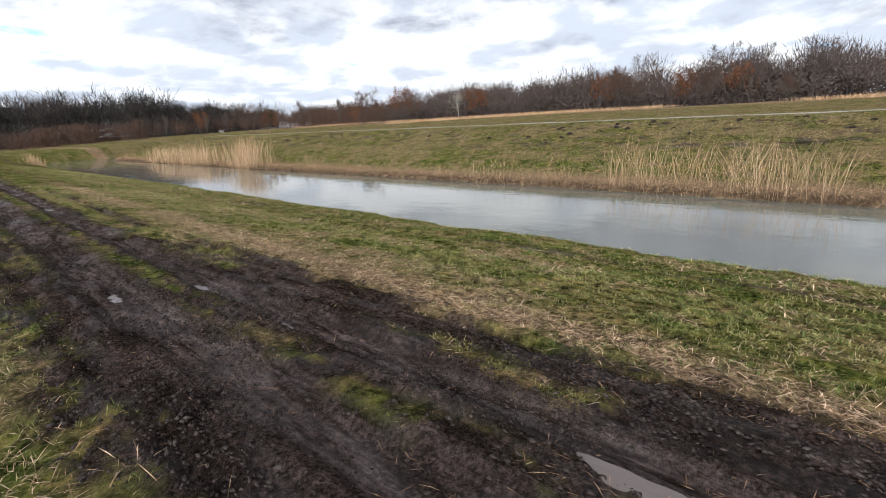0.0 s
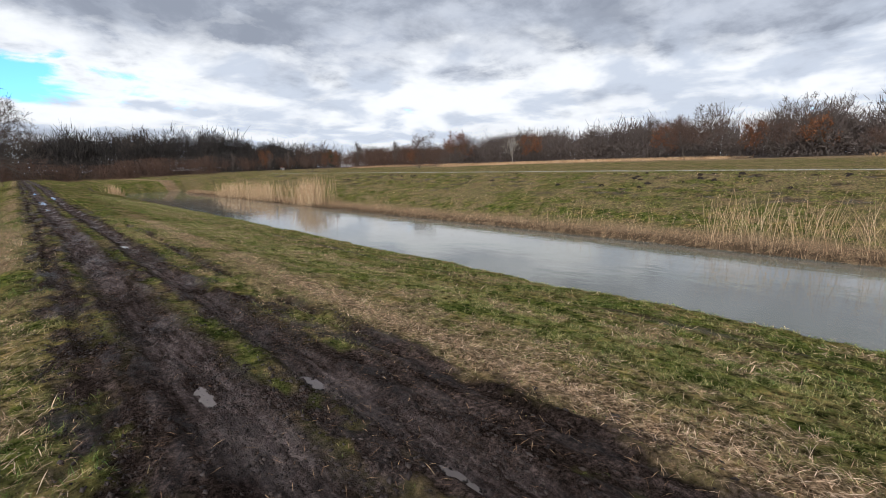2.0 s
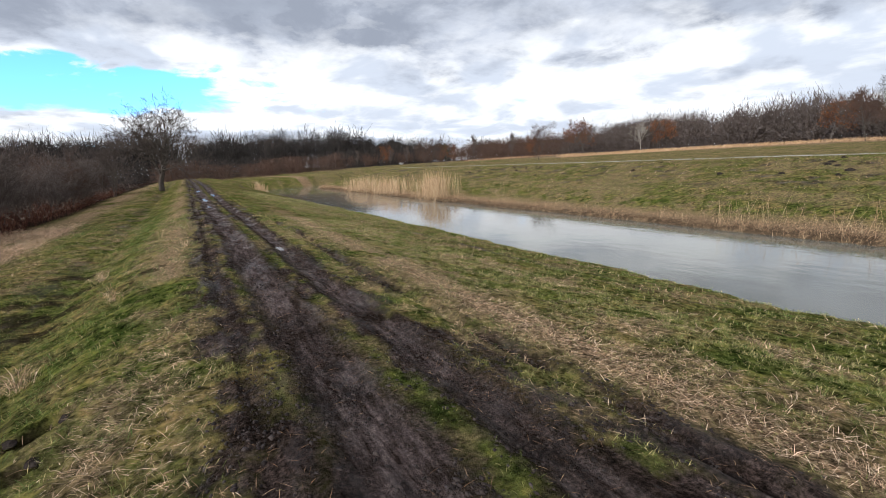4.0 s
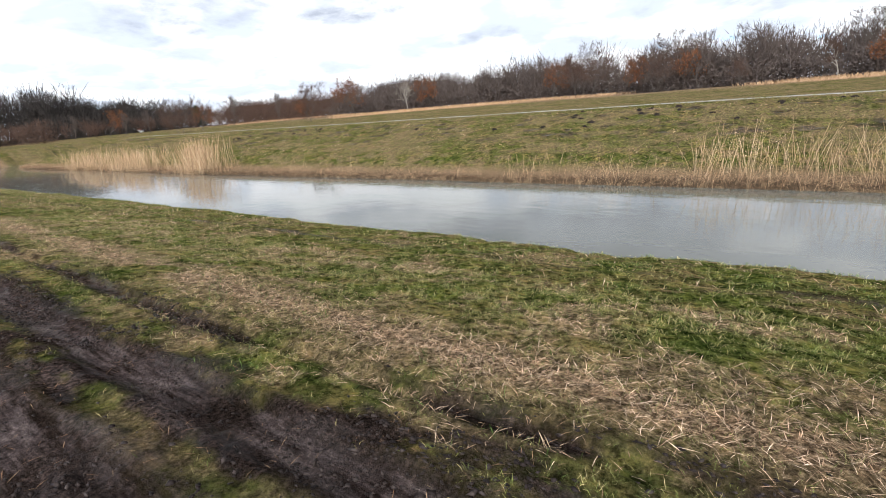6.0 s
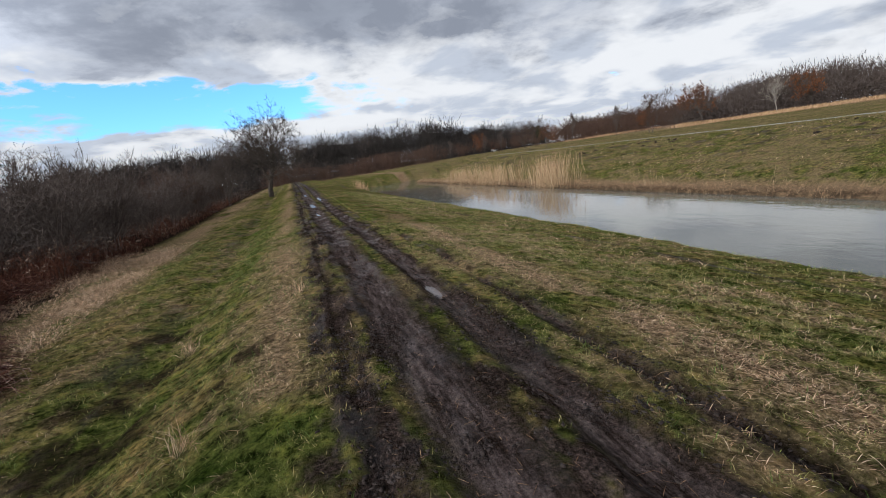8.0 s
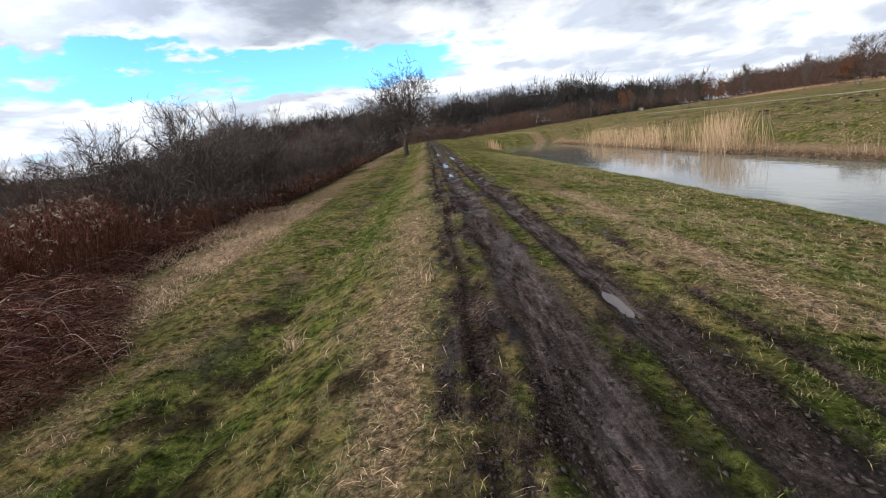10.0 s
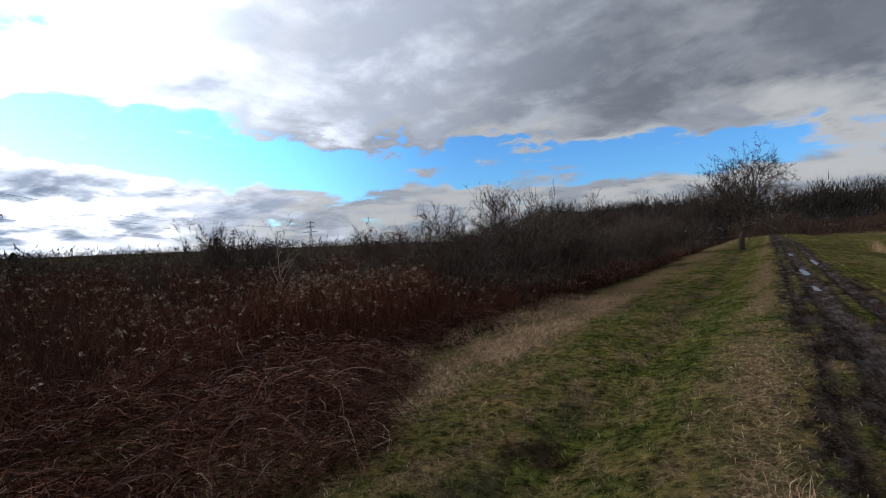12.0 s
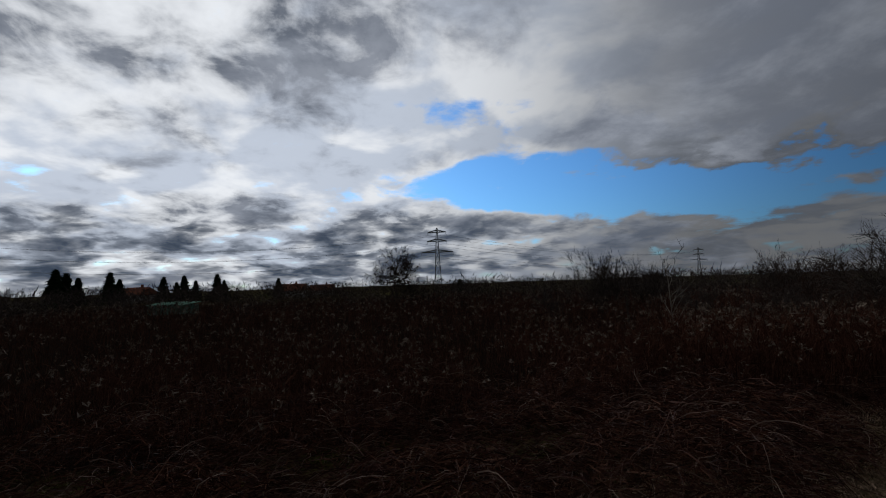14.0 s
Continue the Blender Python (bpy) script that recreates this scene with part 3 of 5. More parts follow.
def dyke_path():
    """A pale gravel path along the crown of the far dyke."""
    ys = np.arange(-70, 112, 0.7)
    edge = 0.16 * (fbm(ys * 0.8, ys * 0 + 1.7, 67) - 0.5)
    rows = []
    for off, lift in ((-0.7, -0.06), (-0.62, 0.02), (0.0, 0.035), (0.62, 0.02), (0.7, -0.06)):
        x = 40.0 + off + edge * np.sign(off)
        rows.append(np.stack([x, ys, land(x, ys) + lift], -1))
    n = len(ys)
    i = np.arange(n - 1)
    f = np.concatenate([np.stack([k * n + i, (k + 1) * n + i, (k + 1) * n + i + 1, k * n + i + 1], -1) for k in range(4)])
    tagged(new("path", fast_mesh("path", np.concatenate(rows), f, GRAVEL)), "pale gravel path on the crown of the far dyke", "path", kind="structure")


dyke_path()


# ---- bare trees and shrubs ----
def limb(wood, twigs, p, d, length, r, level, opts, tips):
    """A bent limb that carries smaller ones."""
    n = (5, 4, 2)[min(level, 2)] if opts["levels"] < 3 else (5, 5, 3, 2)[min(level, 3)]
    pts, q, w = [p], p, d
    for i in range(n):
        w = (w + Vector((random.gauss(0, 1), random.gauss(0, 1), random.gauss(0, 1))) * opts["bend"] + Vector((0, 0, opts["lift"]))).normalized()
        q = q + w * (length / n)
        pts.append(q)
    radii = [max(r * (1 - 0.8 * i / n), 0.004) for i in range(n + 1)]
    wood.tube(pts, radii, 6 if level == 0 else (4 if level == 1 else 3), False)
    if level >= opts["levels"]:
        for _ in range(opts["twigs"]):
            k = random.uniform(0.15, 1.0) * n
            i = min(int(k), n - 1)
            b = pts[i].lerp(pts[i + 1], k - i)
            t = (w + Vector((random.gauss(0, 1), random.gauss(0, 1), random.gauss(0, 1))) * 0.55 + Vector((0, 0, opts["lift"]))).normalized()
            e = b + t * opts["twig_len"] * random.uniform(0.5, 1.2)
            twigs.twig(b, e, opts["twig_w"])
            tips.append(e)
            for _ in range(2):
                c = b.lerp(e, random.uniform(0.2, 0.8))
                g = c + (t + Vector((random.gauss(0, 1), random.gauss(0, 1), random.gauss(0, 1))) * 0.6).normalized() * opts["twig_len"] * random.uniform(0.25, 0.6)
                twigs.twig(c, g, opts["twig_w"] * 0.75)
        return
    kids = opts["kids"][min(level, len(opts["kids"]) - 1)]
    for j in range(kids):
        k = (opts["first"] if level == 0 else 0.25) + (1 - (opts["first"] if level == 0 else 0.25)) * (j + random.random()) / kids
        i = min(int(k * n), n - 1)
        b = pts[i].lerp(pts[i + 1], k * n - i)
        ax = (pts[i + 1] - pts[i]).normalized()
        s = ax.orthogonal().normalized()
        s.rotate(Matrix.Rotation(random.uniform(0, 2 * math.pi), 3, ax))
        a = opts["spread"] * random.uniform(0.7, 1.25)
        t = (ax * math.cos(a) + s * math.sin(a)).normalized()
        limb(wood, twigs, b, t, length * opts["shrink"] * random.uniform(0.75, 1.15) * (1.25 - 0.5 * k), radii[i] * 0.62, level + 1, opts, tips)


def bare_tree(name, tall, seed, label, category, bark=None, twig=None, leaves=0, leaf_size=0.08, stems=1, group="", **over):
    """A leafless tree or shrub: trunk, crown and, on some, withered leaves."""
    random.seed(seed)
    opts = dict(levels=3, kids=(9, 6, 4), bend=0.16, lift=0.05, first=0.25, spread=0.85, shrink=0.55, twigs=6, twig_len=0.6, twig_w=0.012, girth=0.022, stem=0.72)
    opts.update(over)
    top = new(name)
    trunk, branches, twigs, tips = Shape(), Shape(), Shape(), []
    for s in range(stems):
        if stems == 1:
            p, d, ln = Vector((0, 0, -0.1)), Vector((random.gauss(0, 0.06), random.gauss(0, 0.06), 1)).normalized(), tall * opts["stem"]
        else:
            a = random.uniform(0, 2 * math.pi)
            k = random.uniform(0.1, 0.75)
            p = Vector((math.cos(a), math.sin(a), 0)) * random.uniform(0.05, 0.35) + Vector((0, 0, -0.1))
            d = Vector((math.cos(a) * k, math.sin(a) * k, 1)).normalized()
            ln = tall * random.uniform(0.55, 0.85)
        limb(branches, twigs, p, d, ln, opts["girth"] * tall / (stems ** 0.5), 0, opts, tips)
    # the first tube of a single stem is the trunk
    if stems == 1:
        cut = 6 * 6
        trunk.v, trunk.f, trunk.n = branches.v[:cut], branches.f[:30], cut
        branches.v, branches.f = branches.v[cut:], [tuple(i - cut for i in f) for f in branches.f[30:]]
        part("trunk", trunk, bark or BARK, top)
    part("branchwork", branches, bark or BARK, top)
    part("crown", twigs, twig or TWIG, top)
    if leaves:
        lv = Shape()
        for _ in range(leaves):
            t = random.choice(tips)
            lv.leaf(t + Vector((random.gauss(0, 0.12), random.gauss(0, 0.12), random.gauss(0, 0.12))), leaf_size * random.uniform(0.6, 1.3))
        part("leaves", lv, OAK_LEAF, top)
    return tagged(top, label, category, group)


def stand(ob, x, y, turn=0.0, size=1.0, sink=0.05):
    ob.matrix_basis = pose(x, y, height(x, y) - sink, 0, 0, turn)
    ob.scale = (size, size, size)
    return ob


def put(ob, x, y, turn=0.0, size=1.0, sink=0.05):
    old = tuple(ob.scale)
    ob.scale = (size, size, size)
    made = copy_thing(ob, pose(x, y, height(x, y) - sink, 0, 0, turn))
    ob.scale = old
    return made


# ---- grass, straw and reeds ----
rng = np.random.default_rng(7)


def blades(name, mat, x, y, length, width, rise, label, bend=0.45, heading=None, sink=0.01):
    """Many thin bent blades that stand on the land; rise is the angle above it in radians."""
    n = len(x)
    z = land(x, y) - sink
    a = rng.uniform(0, 2 * np.pi, n) if heading is None else heading + rng.normal(0, 0.5, n)
    ca, sa = np.cos(a), np.sin(a)
    cr, sr = np.cos(rise), np.sin(rise)
    r2 = rise - bend * rng.uniform(0.2, 1.3, n)
    base = np.stack([x, y, z], -1)
    mid = base + np.stack([ca * cr, sa * cr, sr], -1) * (length * 0.55)[:, None]
    tip = mid + np.stack([ca * np.cos(r2), sa * np.cos(r2), np.sin(r2)], -1) * (length * 0.45)[:, None]
    tw = a + np.pi / 2 + rng.normal(0, 0.6, n)
    side = np.stack([np.cos(tw), np.sin(tw), np.zeros(n)], -1) * (width * 0.38)[:, None]
    v = np.stack([base, mid - side, mid + side, tip], 1).reshape(-1, 3)
    k = np.arange(n)[:, None] * 4
    f = np.concatenate([k + np.array([0, 2, 1]), k + np.array([1, 2, 3])])
    return tagged(new(name, fast_mesh(name, v, f, mat)), label, "grass", kind="stuff")


def scatter(n, x0, x1, y0, y1, keep, power=1.0):
    """Random places in a field, denser at its near end, kept by a mask."""
    x = rng.uniform(x0, x1, n)
    y = y0 + (y1 - y0) * rng.uniform(0, 1, n) ** power
    m = keep(x, y) > rng.uniform(0, 1, n)
    return x[m], y[m]


def lushness(x, y):
    n = fbm(x * 1.3, y * 0.8, 71)
    l = np.exp(-((x + 1.3) / 0.35) ** 2) * 0.95
    l = np.maximum(l, step(0.53, 0.64, n) * 0.75)
    l = np.maximum(l, step(10.6, 11.3, x) * step(11.9, 11.6, x) * 0.7)
    return l


def bare(x, y):
    """Ground with neither mud nor litter nor painted shade on it."""
    return (1 - mud_mask(x, y)) * (1 - litter_shade_mask(x, y))


def turf_grows(x, y):
    return (1 - mud_mask(x, y)) * (1 - 0.75 * dry_mask(x, y)) * (1 - litter_shade_mask(x, y))


def clumped(x, y):
    return 0.1 + 0.9 * step(0.42, 0.6, fbm(x * 7, y * 7, 72, 2))


def sow(name, mat, n, area, keep, ln, wd, rise, label, power=1.0, **more):
    x, y = scatter(n, *area, keep, power)
    m = len(x)
    far = 1.1 + 0.05 * np.clip(np.hypot(x - 0.3, np.maximum(y - 13, 0)) - 2.0, 0, 40)
    blades(name, mat, x, y, rng.uniform(*ln, m) * (0.85 + 0.15 * far), rng.uniform(*wd, m) * far, rng.uniform(*rise, m), label, **more)


NEAR, BANK, LEFT = (2.2, 7.0, -0.5, 26), (5.0, 12.0, -3, 60), (-7.5, 0.6, 3.0, 32)
sow("grass", GRASS, 270000, NEAR, lambda x, y: turf_grows(x, y) * clumped(x, y), (0.035, 0.09), (0.0026, 0.0052), (0.25, 1.2), "short yellow-green winter grass on the embankment", bend=0.7)
sow("grass", GRASS, 140000, BANK, lambda x, y: turf_grows(x, y) * clumped(x, y), (0.05, 0.12), (0.005, 0.010), (0.25, 1.2), "short yellow-green winter grass on the river bank", 1.4)
sow("grass", GRASS, 250000, LEFT, lambda x, y: turf_grows(x, y) * clumped(x, y), (0.045, 0.11), (0.0026, 0.0052), (0.25, 1.2), "short yellow-green winter grass below the track", 1.2)
sow("lush_grass", LUSH, 130000, (-7.0, 0.5, 3.0, 34), lambda x, y: bare(x, y) * lushness(x, y) * clumped(x, y), (0.05, 0.14), (0.003, 0.006), (0.4, 1.3), "fresh green grass strip on the slope", 1.2)
sow("lush_grass", LUSH, 80000, (2.2, 11.9, -2, 40), lambda x, y: bare(x, y) * lushness(x, y) * clumped(x, y), (0.05, 0.12), (0.004, 0.008), (0.4, 1.3), "fresh green grass patches on the bank", 1.3)
sow("track_grass", GRASS, 60000, (0.3, 2.8, -0.5, 30), lambda x, y: (1 - mud_mask(x, y)) ** 2 * clumped(x, y), (0.03, 0.08), (0.003, 0.006), (0.2, 1.1), "trodden grass between the wheel ruts", 1.2)
sow("straw", STRAW, 150000, (2.4, 7.0, -0.5, 26), lambda x, y: bare(x, y) * dry_mask(x, y), (0.07, 0.19), (0.003, 0.006), (0.02, 0.4), "flattened straw-coloured dead grass", 1.1, bend=0.3)
sow("straw", STRAW, 120000, (-7.5, 0.7, 2.0, 30), lambda x, y: bare(x, y) * dry_mask(x, y), (0.07, 0.19), (0.003, 0.0065), (0.05, 0.6), "flattened straw-coloured dead grass", 1.1, bend=0.3)
sow("straw", STRAW, 40000, (6.0, 10.7, -3, 60), lambda x, y: bare(x, y) * dry_mask(x, y), (0.09, 0.2), (0.008, 0.014), (0.05, 0.6), "dead grass on the river bank", 1.4, bend=0.3)
sow("mud_litter", LITTER, 10000, (0.1, 3.4, -0.5, 22), lambda x, y: mud_mask(x, y) * step(0.46, 0.6, fbm(x * 2.5, y * 1.5, 75)) * 0.8, (0.04, 0.13), (0.003, 0.006), (-0.02, 0.3), "trampled grass stems in the mud", 1.3, bend=0.2, sink=0.0)
sow("straw", STRAW, 13000, (-1.3, 0.35, 1.0, 11), lambda x, y: bare(x, y) * np.exp(-((x + 0.2) / 0.42) ** 2), (0.08, 0.2), (0.003, 0.0052), (0.03, 0.5), "long pale dead grass beside the dug holes", 1.0, bend=0.5)
sow("bank_grass", BANK_GRASS, 56000, (24.0, 40.0, -40, 120), lambda x, y: (1 - 0.9 * slope_dirt(x, y)) * (0.3 + 0.7 * step(0.42, 0.6, fbm(x * 2, y * 1.5, 73))), (0.09, 0.18), (0.016, 0.03), (0.2, 1.0), "rough grass on the far river dyke")
sow("bank_straw", STRAW, 22000, (24.0, 37.0, -40, 120), lambda x, y: step(0.5, 0.65, fbm(x * 1.2, y * 0.8, 74)), (0.1, 0.22), (0.014, 0.025), (0.1, 0.7), "dead grass tufts on the far river dyke")
sow("meadow_grass", RUST_GRASS, 42000, (88, 118, -90, 150), lambda x, y: step(0.44, 0.56, fbm(x * 0.05, y * 0.04, 76) + 0.006 * (x - 102)), (0.3, 0.8), (0.02, 0.04), (0.7, 1.4), "tall rusty dead grass before the wood")


def reed_bed(name, n, x0, x1, y0, y1, low, high, label, width=(0.008, 0.015), keep=None, lean=(1.1, 1.55)):
    x, y = scatter(n, x0, x1, y0, y1, keep or (lambda a, b: np.ones_like(a)))
    x = x + river_shift(y)
    m = len(x)
    blades(name, REED, x, y, rng.uniform(low, high, m), rng.uniform(*width, m), rng.uniform(*lean, m), label, bend=0.18, sink=0.1)


def tall_patches(x, y):
    return step(0.5, 0.66, fbm(x * 0.5, y * 0.35, 81)) * step(21.4, 22, x) * step(24.0, 23, x)


reed_bed("reeds", 15000, 21.5, 23.6, -30, 110, 0.2, 0.75, "broken dead reeds along the far water's edge", keep=lambda x, y: np.exp(-((x - 22.4) / 0.8) ** 2) * (0.35 + 0.65 * step(0.35, 0.6, fbm(x, y * 0.5, 82))), lean=(0.2, 1.45))
reed_bed("reeds", 4200, 21.6, 24.2, -25, 90, 1.0, 1.9, "tall dry reed stalks along the far bank", keep=tall_patches, lean=(1.1, 1.5))
reed_bed("reeds", 420, 21.7, 23.6, 0.5, 9.5, 1.5, 2.8, "tall leaning dry reed stalks on the far bank", lean=(1.05, 1.4), width=(0.010, 0.017))
reed_bed("reeds", 800, 21.2, 24.0, -16, 2.0, 0.9, 2.5, "tall leaning dry reed stalks on the far bank", lean=(1.05, 1.45), keep=lambda x, y: step(0.4, 0.6, fbm(x * 0.6, y * 0.5, 83)))
sow("reed_litter", LITTER, 70000, (21.2, 25.0, -30, 110), lambda x, y: np.exp(-((x - 22.4) / 0.9) ** 2), (0.15, 0.45), (0.007, 0.012), (-0.1, 0.6), "fallen brown reed stems at the waterline", bend=0.15, sink=-0.03)


def reed_clump(cx, cy, rx, ry, n, low, high, label):
    x, y = cx + rng.normal(0, rx, n), cy + rng.normal(0, ry, n)
    top = new("reed_clump")
    ob = blades("stalk_mass", REED, x, y, rng.uniform(low, high, n), rng.uniform(0.016, 0.034, n), rng.uniform(1.2, 1.56, n), "", bend=0.15, sink=0.1)
    del ob["category"]
    ob.parent = top
    m = n // 3
    i = rng.integers(0, n, m)
    lv = blades("leaf_mass", REED, x[i], y[i], rng.uniform(low * 0.5, high * 0.75, m), rng.uniform(0.02, 0.04, m), rng.uniform(0.8, 1.4, m), "", bend=0.7)
    del lv["category"]
    lv.parent = top
    return tagged(top, label, "reeds", "reed clumps by the river")


reed_clump(22.0, 46.5, 0.55, 1.4, 520, 2.4, 3.5, "dense clump of tall pale dry reeds in the water")
reed_clump(22.3, 60.0, 0.7, 3.6, 640, 1.6, 2.8, "long clump of pale dry reeds on the far bank")
reed_clump(22.2, 71.0, 0.7, 3.0, 420, 1.8, 2.6, "clump of pale dry reeds at the water's edge")
reed_clump(11.4, 92.0, 0.55, 1.2, 260, 1.2, 2.1, "small clump of dry reeds on the near bank")


def grass_tuft(x, y, n, low, high, label):
    a = rng.normal(0, 0.06, n)
    b = rng.normal(0, 0.06, n)
    ob = blades("grass_tuft", STRAW, x + a, y + b, rng.uniform(low, high, n), rng.uniform(0.004, 0.008, n), rng.uniform(0.6, 1.5, n), label, bend=0.9)
    ob["kind"] = "thing"
    tagged(ob, label, "grass tuft", "dry tufts beside the track")


for tx, ty in ((-1.0, 13.55), (-1.55, 10.9), (-1.6, 16.9), (0.02, 17.4)):
    grass_tuft(tx, ty, 90, 0.16, 0.4, "tuft of long pale dry grass on the slope")


# ---- mud clods, puddles and dug earth ----
def mud_clods(n, y0, y1, low, high):
    x, y = scatter(n, 0.1, 3.5, y0, y1, lambda a, b: mud_mask(a, b) * (0.12 + 0.88 * step(0.42, 0.58, fbm(a * 1.4, b * 0.7, 51))), 1.5)
    m = len(x)
    r = rng.uniform(low, high, m) * rng.uniform(0.5, 1, m)
    a = rng.normal(0, 0.5, m)
    c = np.stack([x, y, land(x, y) + r * 0.12], -1)
    d = np.array([(1, 0, 0), (0, 1, 0), (-1, 0, 0), (0, -1, 0), (0, 0, 1), (0, 0, -1)], float)
    k = d[None] * rng.uniform(0.55, 1.35, (m, 6, 1)) + rng.normal(0, 0.16, (m, 6, 3))
    k = k * (r[:, None] * np.array([0.85, 1.5, 0.6]))[:, None, :]
    ca, sa = np.cos(a)[:, None], np.sin(a)[:, None]
    v = np.stack([k[..., 0] * ca - k[..., 1] * sa, k[..., 0] * sa + k[..., 1] * ca, k[..., 2]], -1) + c[:, None, :]
    f = np.array([(0, 1, 4), (1, 2, 4), (2, 3, 4), (3, 0, 4), (1, 0, 5), (2, 1, 5), (3, 2, 5), (0, 3, 5)])
    f = (np.arange(m)[:, None, None] * 6 + f[None]).reshape(-1, 3)
    tagged(new("mud_clods", fast_mesh("mud_clods", v.reshape(-1, 3), f, CLOD)), "churned dark mud clods on the track", "mud", kind="stuff")


mud_clods(40000, -0.6, 15, 0.007, 0.026)
mud_clods(7000, 12, 32, 0.014, 0.032)

def puddle(px, py, rx, ry):
    s, m = Shape(), 28
    z = height(px, py) + 0.007
    rx, ry = rx * 1.5, ry * 1.45
    for k in range(m):
        t = 2 * math.pi * k / m
        q = 1.0 + 0.14 * math.sin(2 * t + px * 9) + 0.10 * math.sin(3 * t + py * 7) + 0.05 * math.sin(7 * t)
        s.v.append((px + rx * q * math.cos(t), py + ry * q * math.sin(t), z))
    for k in range(m):
        s.v.append((px + (s.v[k][0] - px) * 0.9, py + (s.v[k][1] - py) * 0.9, z - 0.05))
    s.f.append(tuple(range(m)))
    for k in range(m):
        s.f.append((k, (k + 1) % m, m + (k + 1) % m, m + k))
    s.n = 2 * m
    ob = new("puddle", s.mesh("puddle", PUDDLE))
    tagged(ob, "shallow muddy puddle in a wheel rut", "puddle", "puddles on the track")


for p in PUDDLES:
    puddle(*p)


def soil_heap(name, x, y, r, tall, label, group, seed):
    """A crumbly heap of thrown-up earth."""
    bm = bmesh.new()
    bmesh.ops.create_icosphere(bm, subdivisions=2, radius=1.0)
    for v in bm.verts:
        k = 1 + 0.35 * noise.noise(v.co * 2.1 + Vector((seed, 0, 0))) + 0.22 * noise.noise(v.co * 5.5 + Vector((0, seed, 0)))
        v.co = Vector((v.co.x * r * k, v.co.y * r * k * 1.1, max(v.co.z, -0.25) * tall * k))
    me = bpy.data.meshes.new(name)
    bm.to_mesh(me)
    bm.free()
    me.materials.append(SOIL)
    ob = new(name, me)
    ob.location = (x, y, height(x, y) - 0.02)
    tagged(ob, label, "earth heap", group)


random.seed(5)
for i in range(60):
    hx, hy = random.uniform(31.5, 37.5), random.uniform(5, 60)
    if i > 38:
        hx, hy = random.uniform(33, 36.5), random.uniform(-12, 20)
    soil_heap("molehill", hx, hy, random.uniform(0.1, 0.24), random.uniform(0.07, 0.16), "dark molehill on the grassy far dyke", "molehills on the dyke", i * 1.7)
for i, (hx, hy, r) in enumerate(HOLES):
    soil_heap("clod", hx - r * 1.1, hy + r * 0.4, 0.05, 0.04, "dark clod of earth beside a dug hole", "clods by the holes", 60 + i)
    soil_heap("clod", hx + r * 0.7, hy + r * 0.8, 0.05, 0.04, "dark clod of earth beside a dug hole", "clods by the holes", 70 + i)


# ---- single trees across the river ----
far_twig = dict(levels=2, kids=(11, 6), twigs=9, twig_len=1.0, twig_w=0.022, bend=0.12, girth=0.014, lift=0.08)
LONE = "bare trees on the far meadow"
OAKS = "young oaks holding withered leaves"
round_tree = bare_tree("tree", 8.0, 21, "round bare reddish tree on the far meadow", "tree", twig=RED_TWIG, stems=2, group=LONE, **far_twig)
oak = bare_tree("oak_tree", 9.0, 22, "young oak with rust-brown withered leaves", "tree", twig=RED_TWIG, leaves=1500, leaf_size=0.17, group=OAKS, **far_twig)
slim = bare_tree("tree", 9.0, 23, "slim upright bare tree on the far meadow", "tree", group=LONE, **{**far_twig, "spread": 0.5, "lift": 0.16, "shrink": 0.38})
pale = bare_tree("tree", 8.5, 24, "pale-barked bare tree before the wood", "tree", bark=PALE_BARK, twig=PALE_BARK, group=LONE, **{**far_twig, "twigs": 6, "spread": 0.7})
birch = bare_tree("birch_tree", 9.5, 25, "slender birch with a white trunk", "tree", bark=PALE_BARK, twig=RED_TWIG, group=LONE, **{**far_twig, "spread": 0.6, "shrink": 0.3, "girth": 0.012})
stand(round_tree, 70.8, 89.2, 0, 1.05)
for x, y, t, s in ((51.9, 106.2, 40, 0.92), (86, 99, 70, 0.8), (107.5, 43, 110, 1.2), (109.5, 41, 20, 1.1), (112, 27.5, 160, 1.0), (42, 163, 30, 0.6), (104, 12, 99, 0.62)):
    put(round_tree, x, y, t, s)
stand(oak, 63.4, 168.9, 0, 0.95)
for x, y, t, s in ((56, 105, 50, 0.66), (72.6, 90.3, 140, 0.62), (109, 112, 90, 1.35), (112, 86, 200, 1.0), (110, 49.5, 10, 1.0), (113, 34.8, 300, 0.95), (106, -9, 33, 0.85), (117, 20, 77, 1.0)):
    put(oak, x, y, t, s)
stand(slim, 84.1, 137.7, 0, 1.0)
for x, y, t, s in ((88.8, 122.7, 60, 0.95), (60, 150, 70, 0.7), (57, 176, 10, 0.8), (70, 158, 130, 0.8)):
    put(slim, x, y, t, s)
stand(pale, 111, 93.3, 0, 1.0)
stand(birch, 110, -1.8, 0, 1.0)


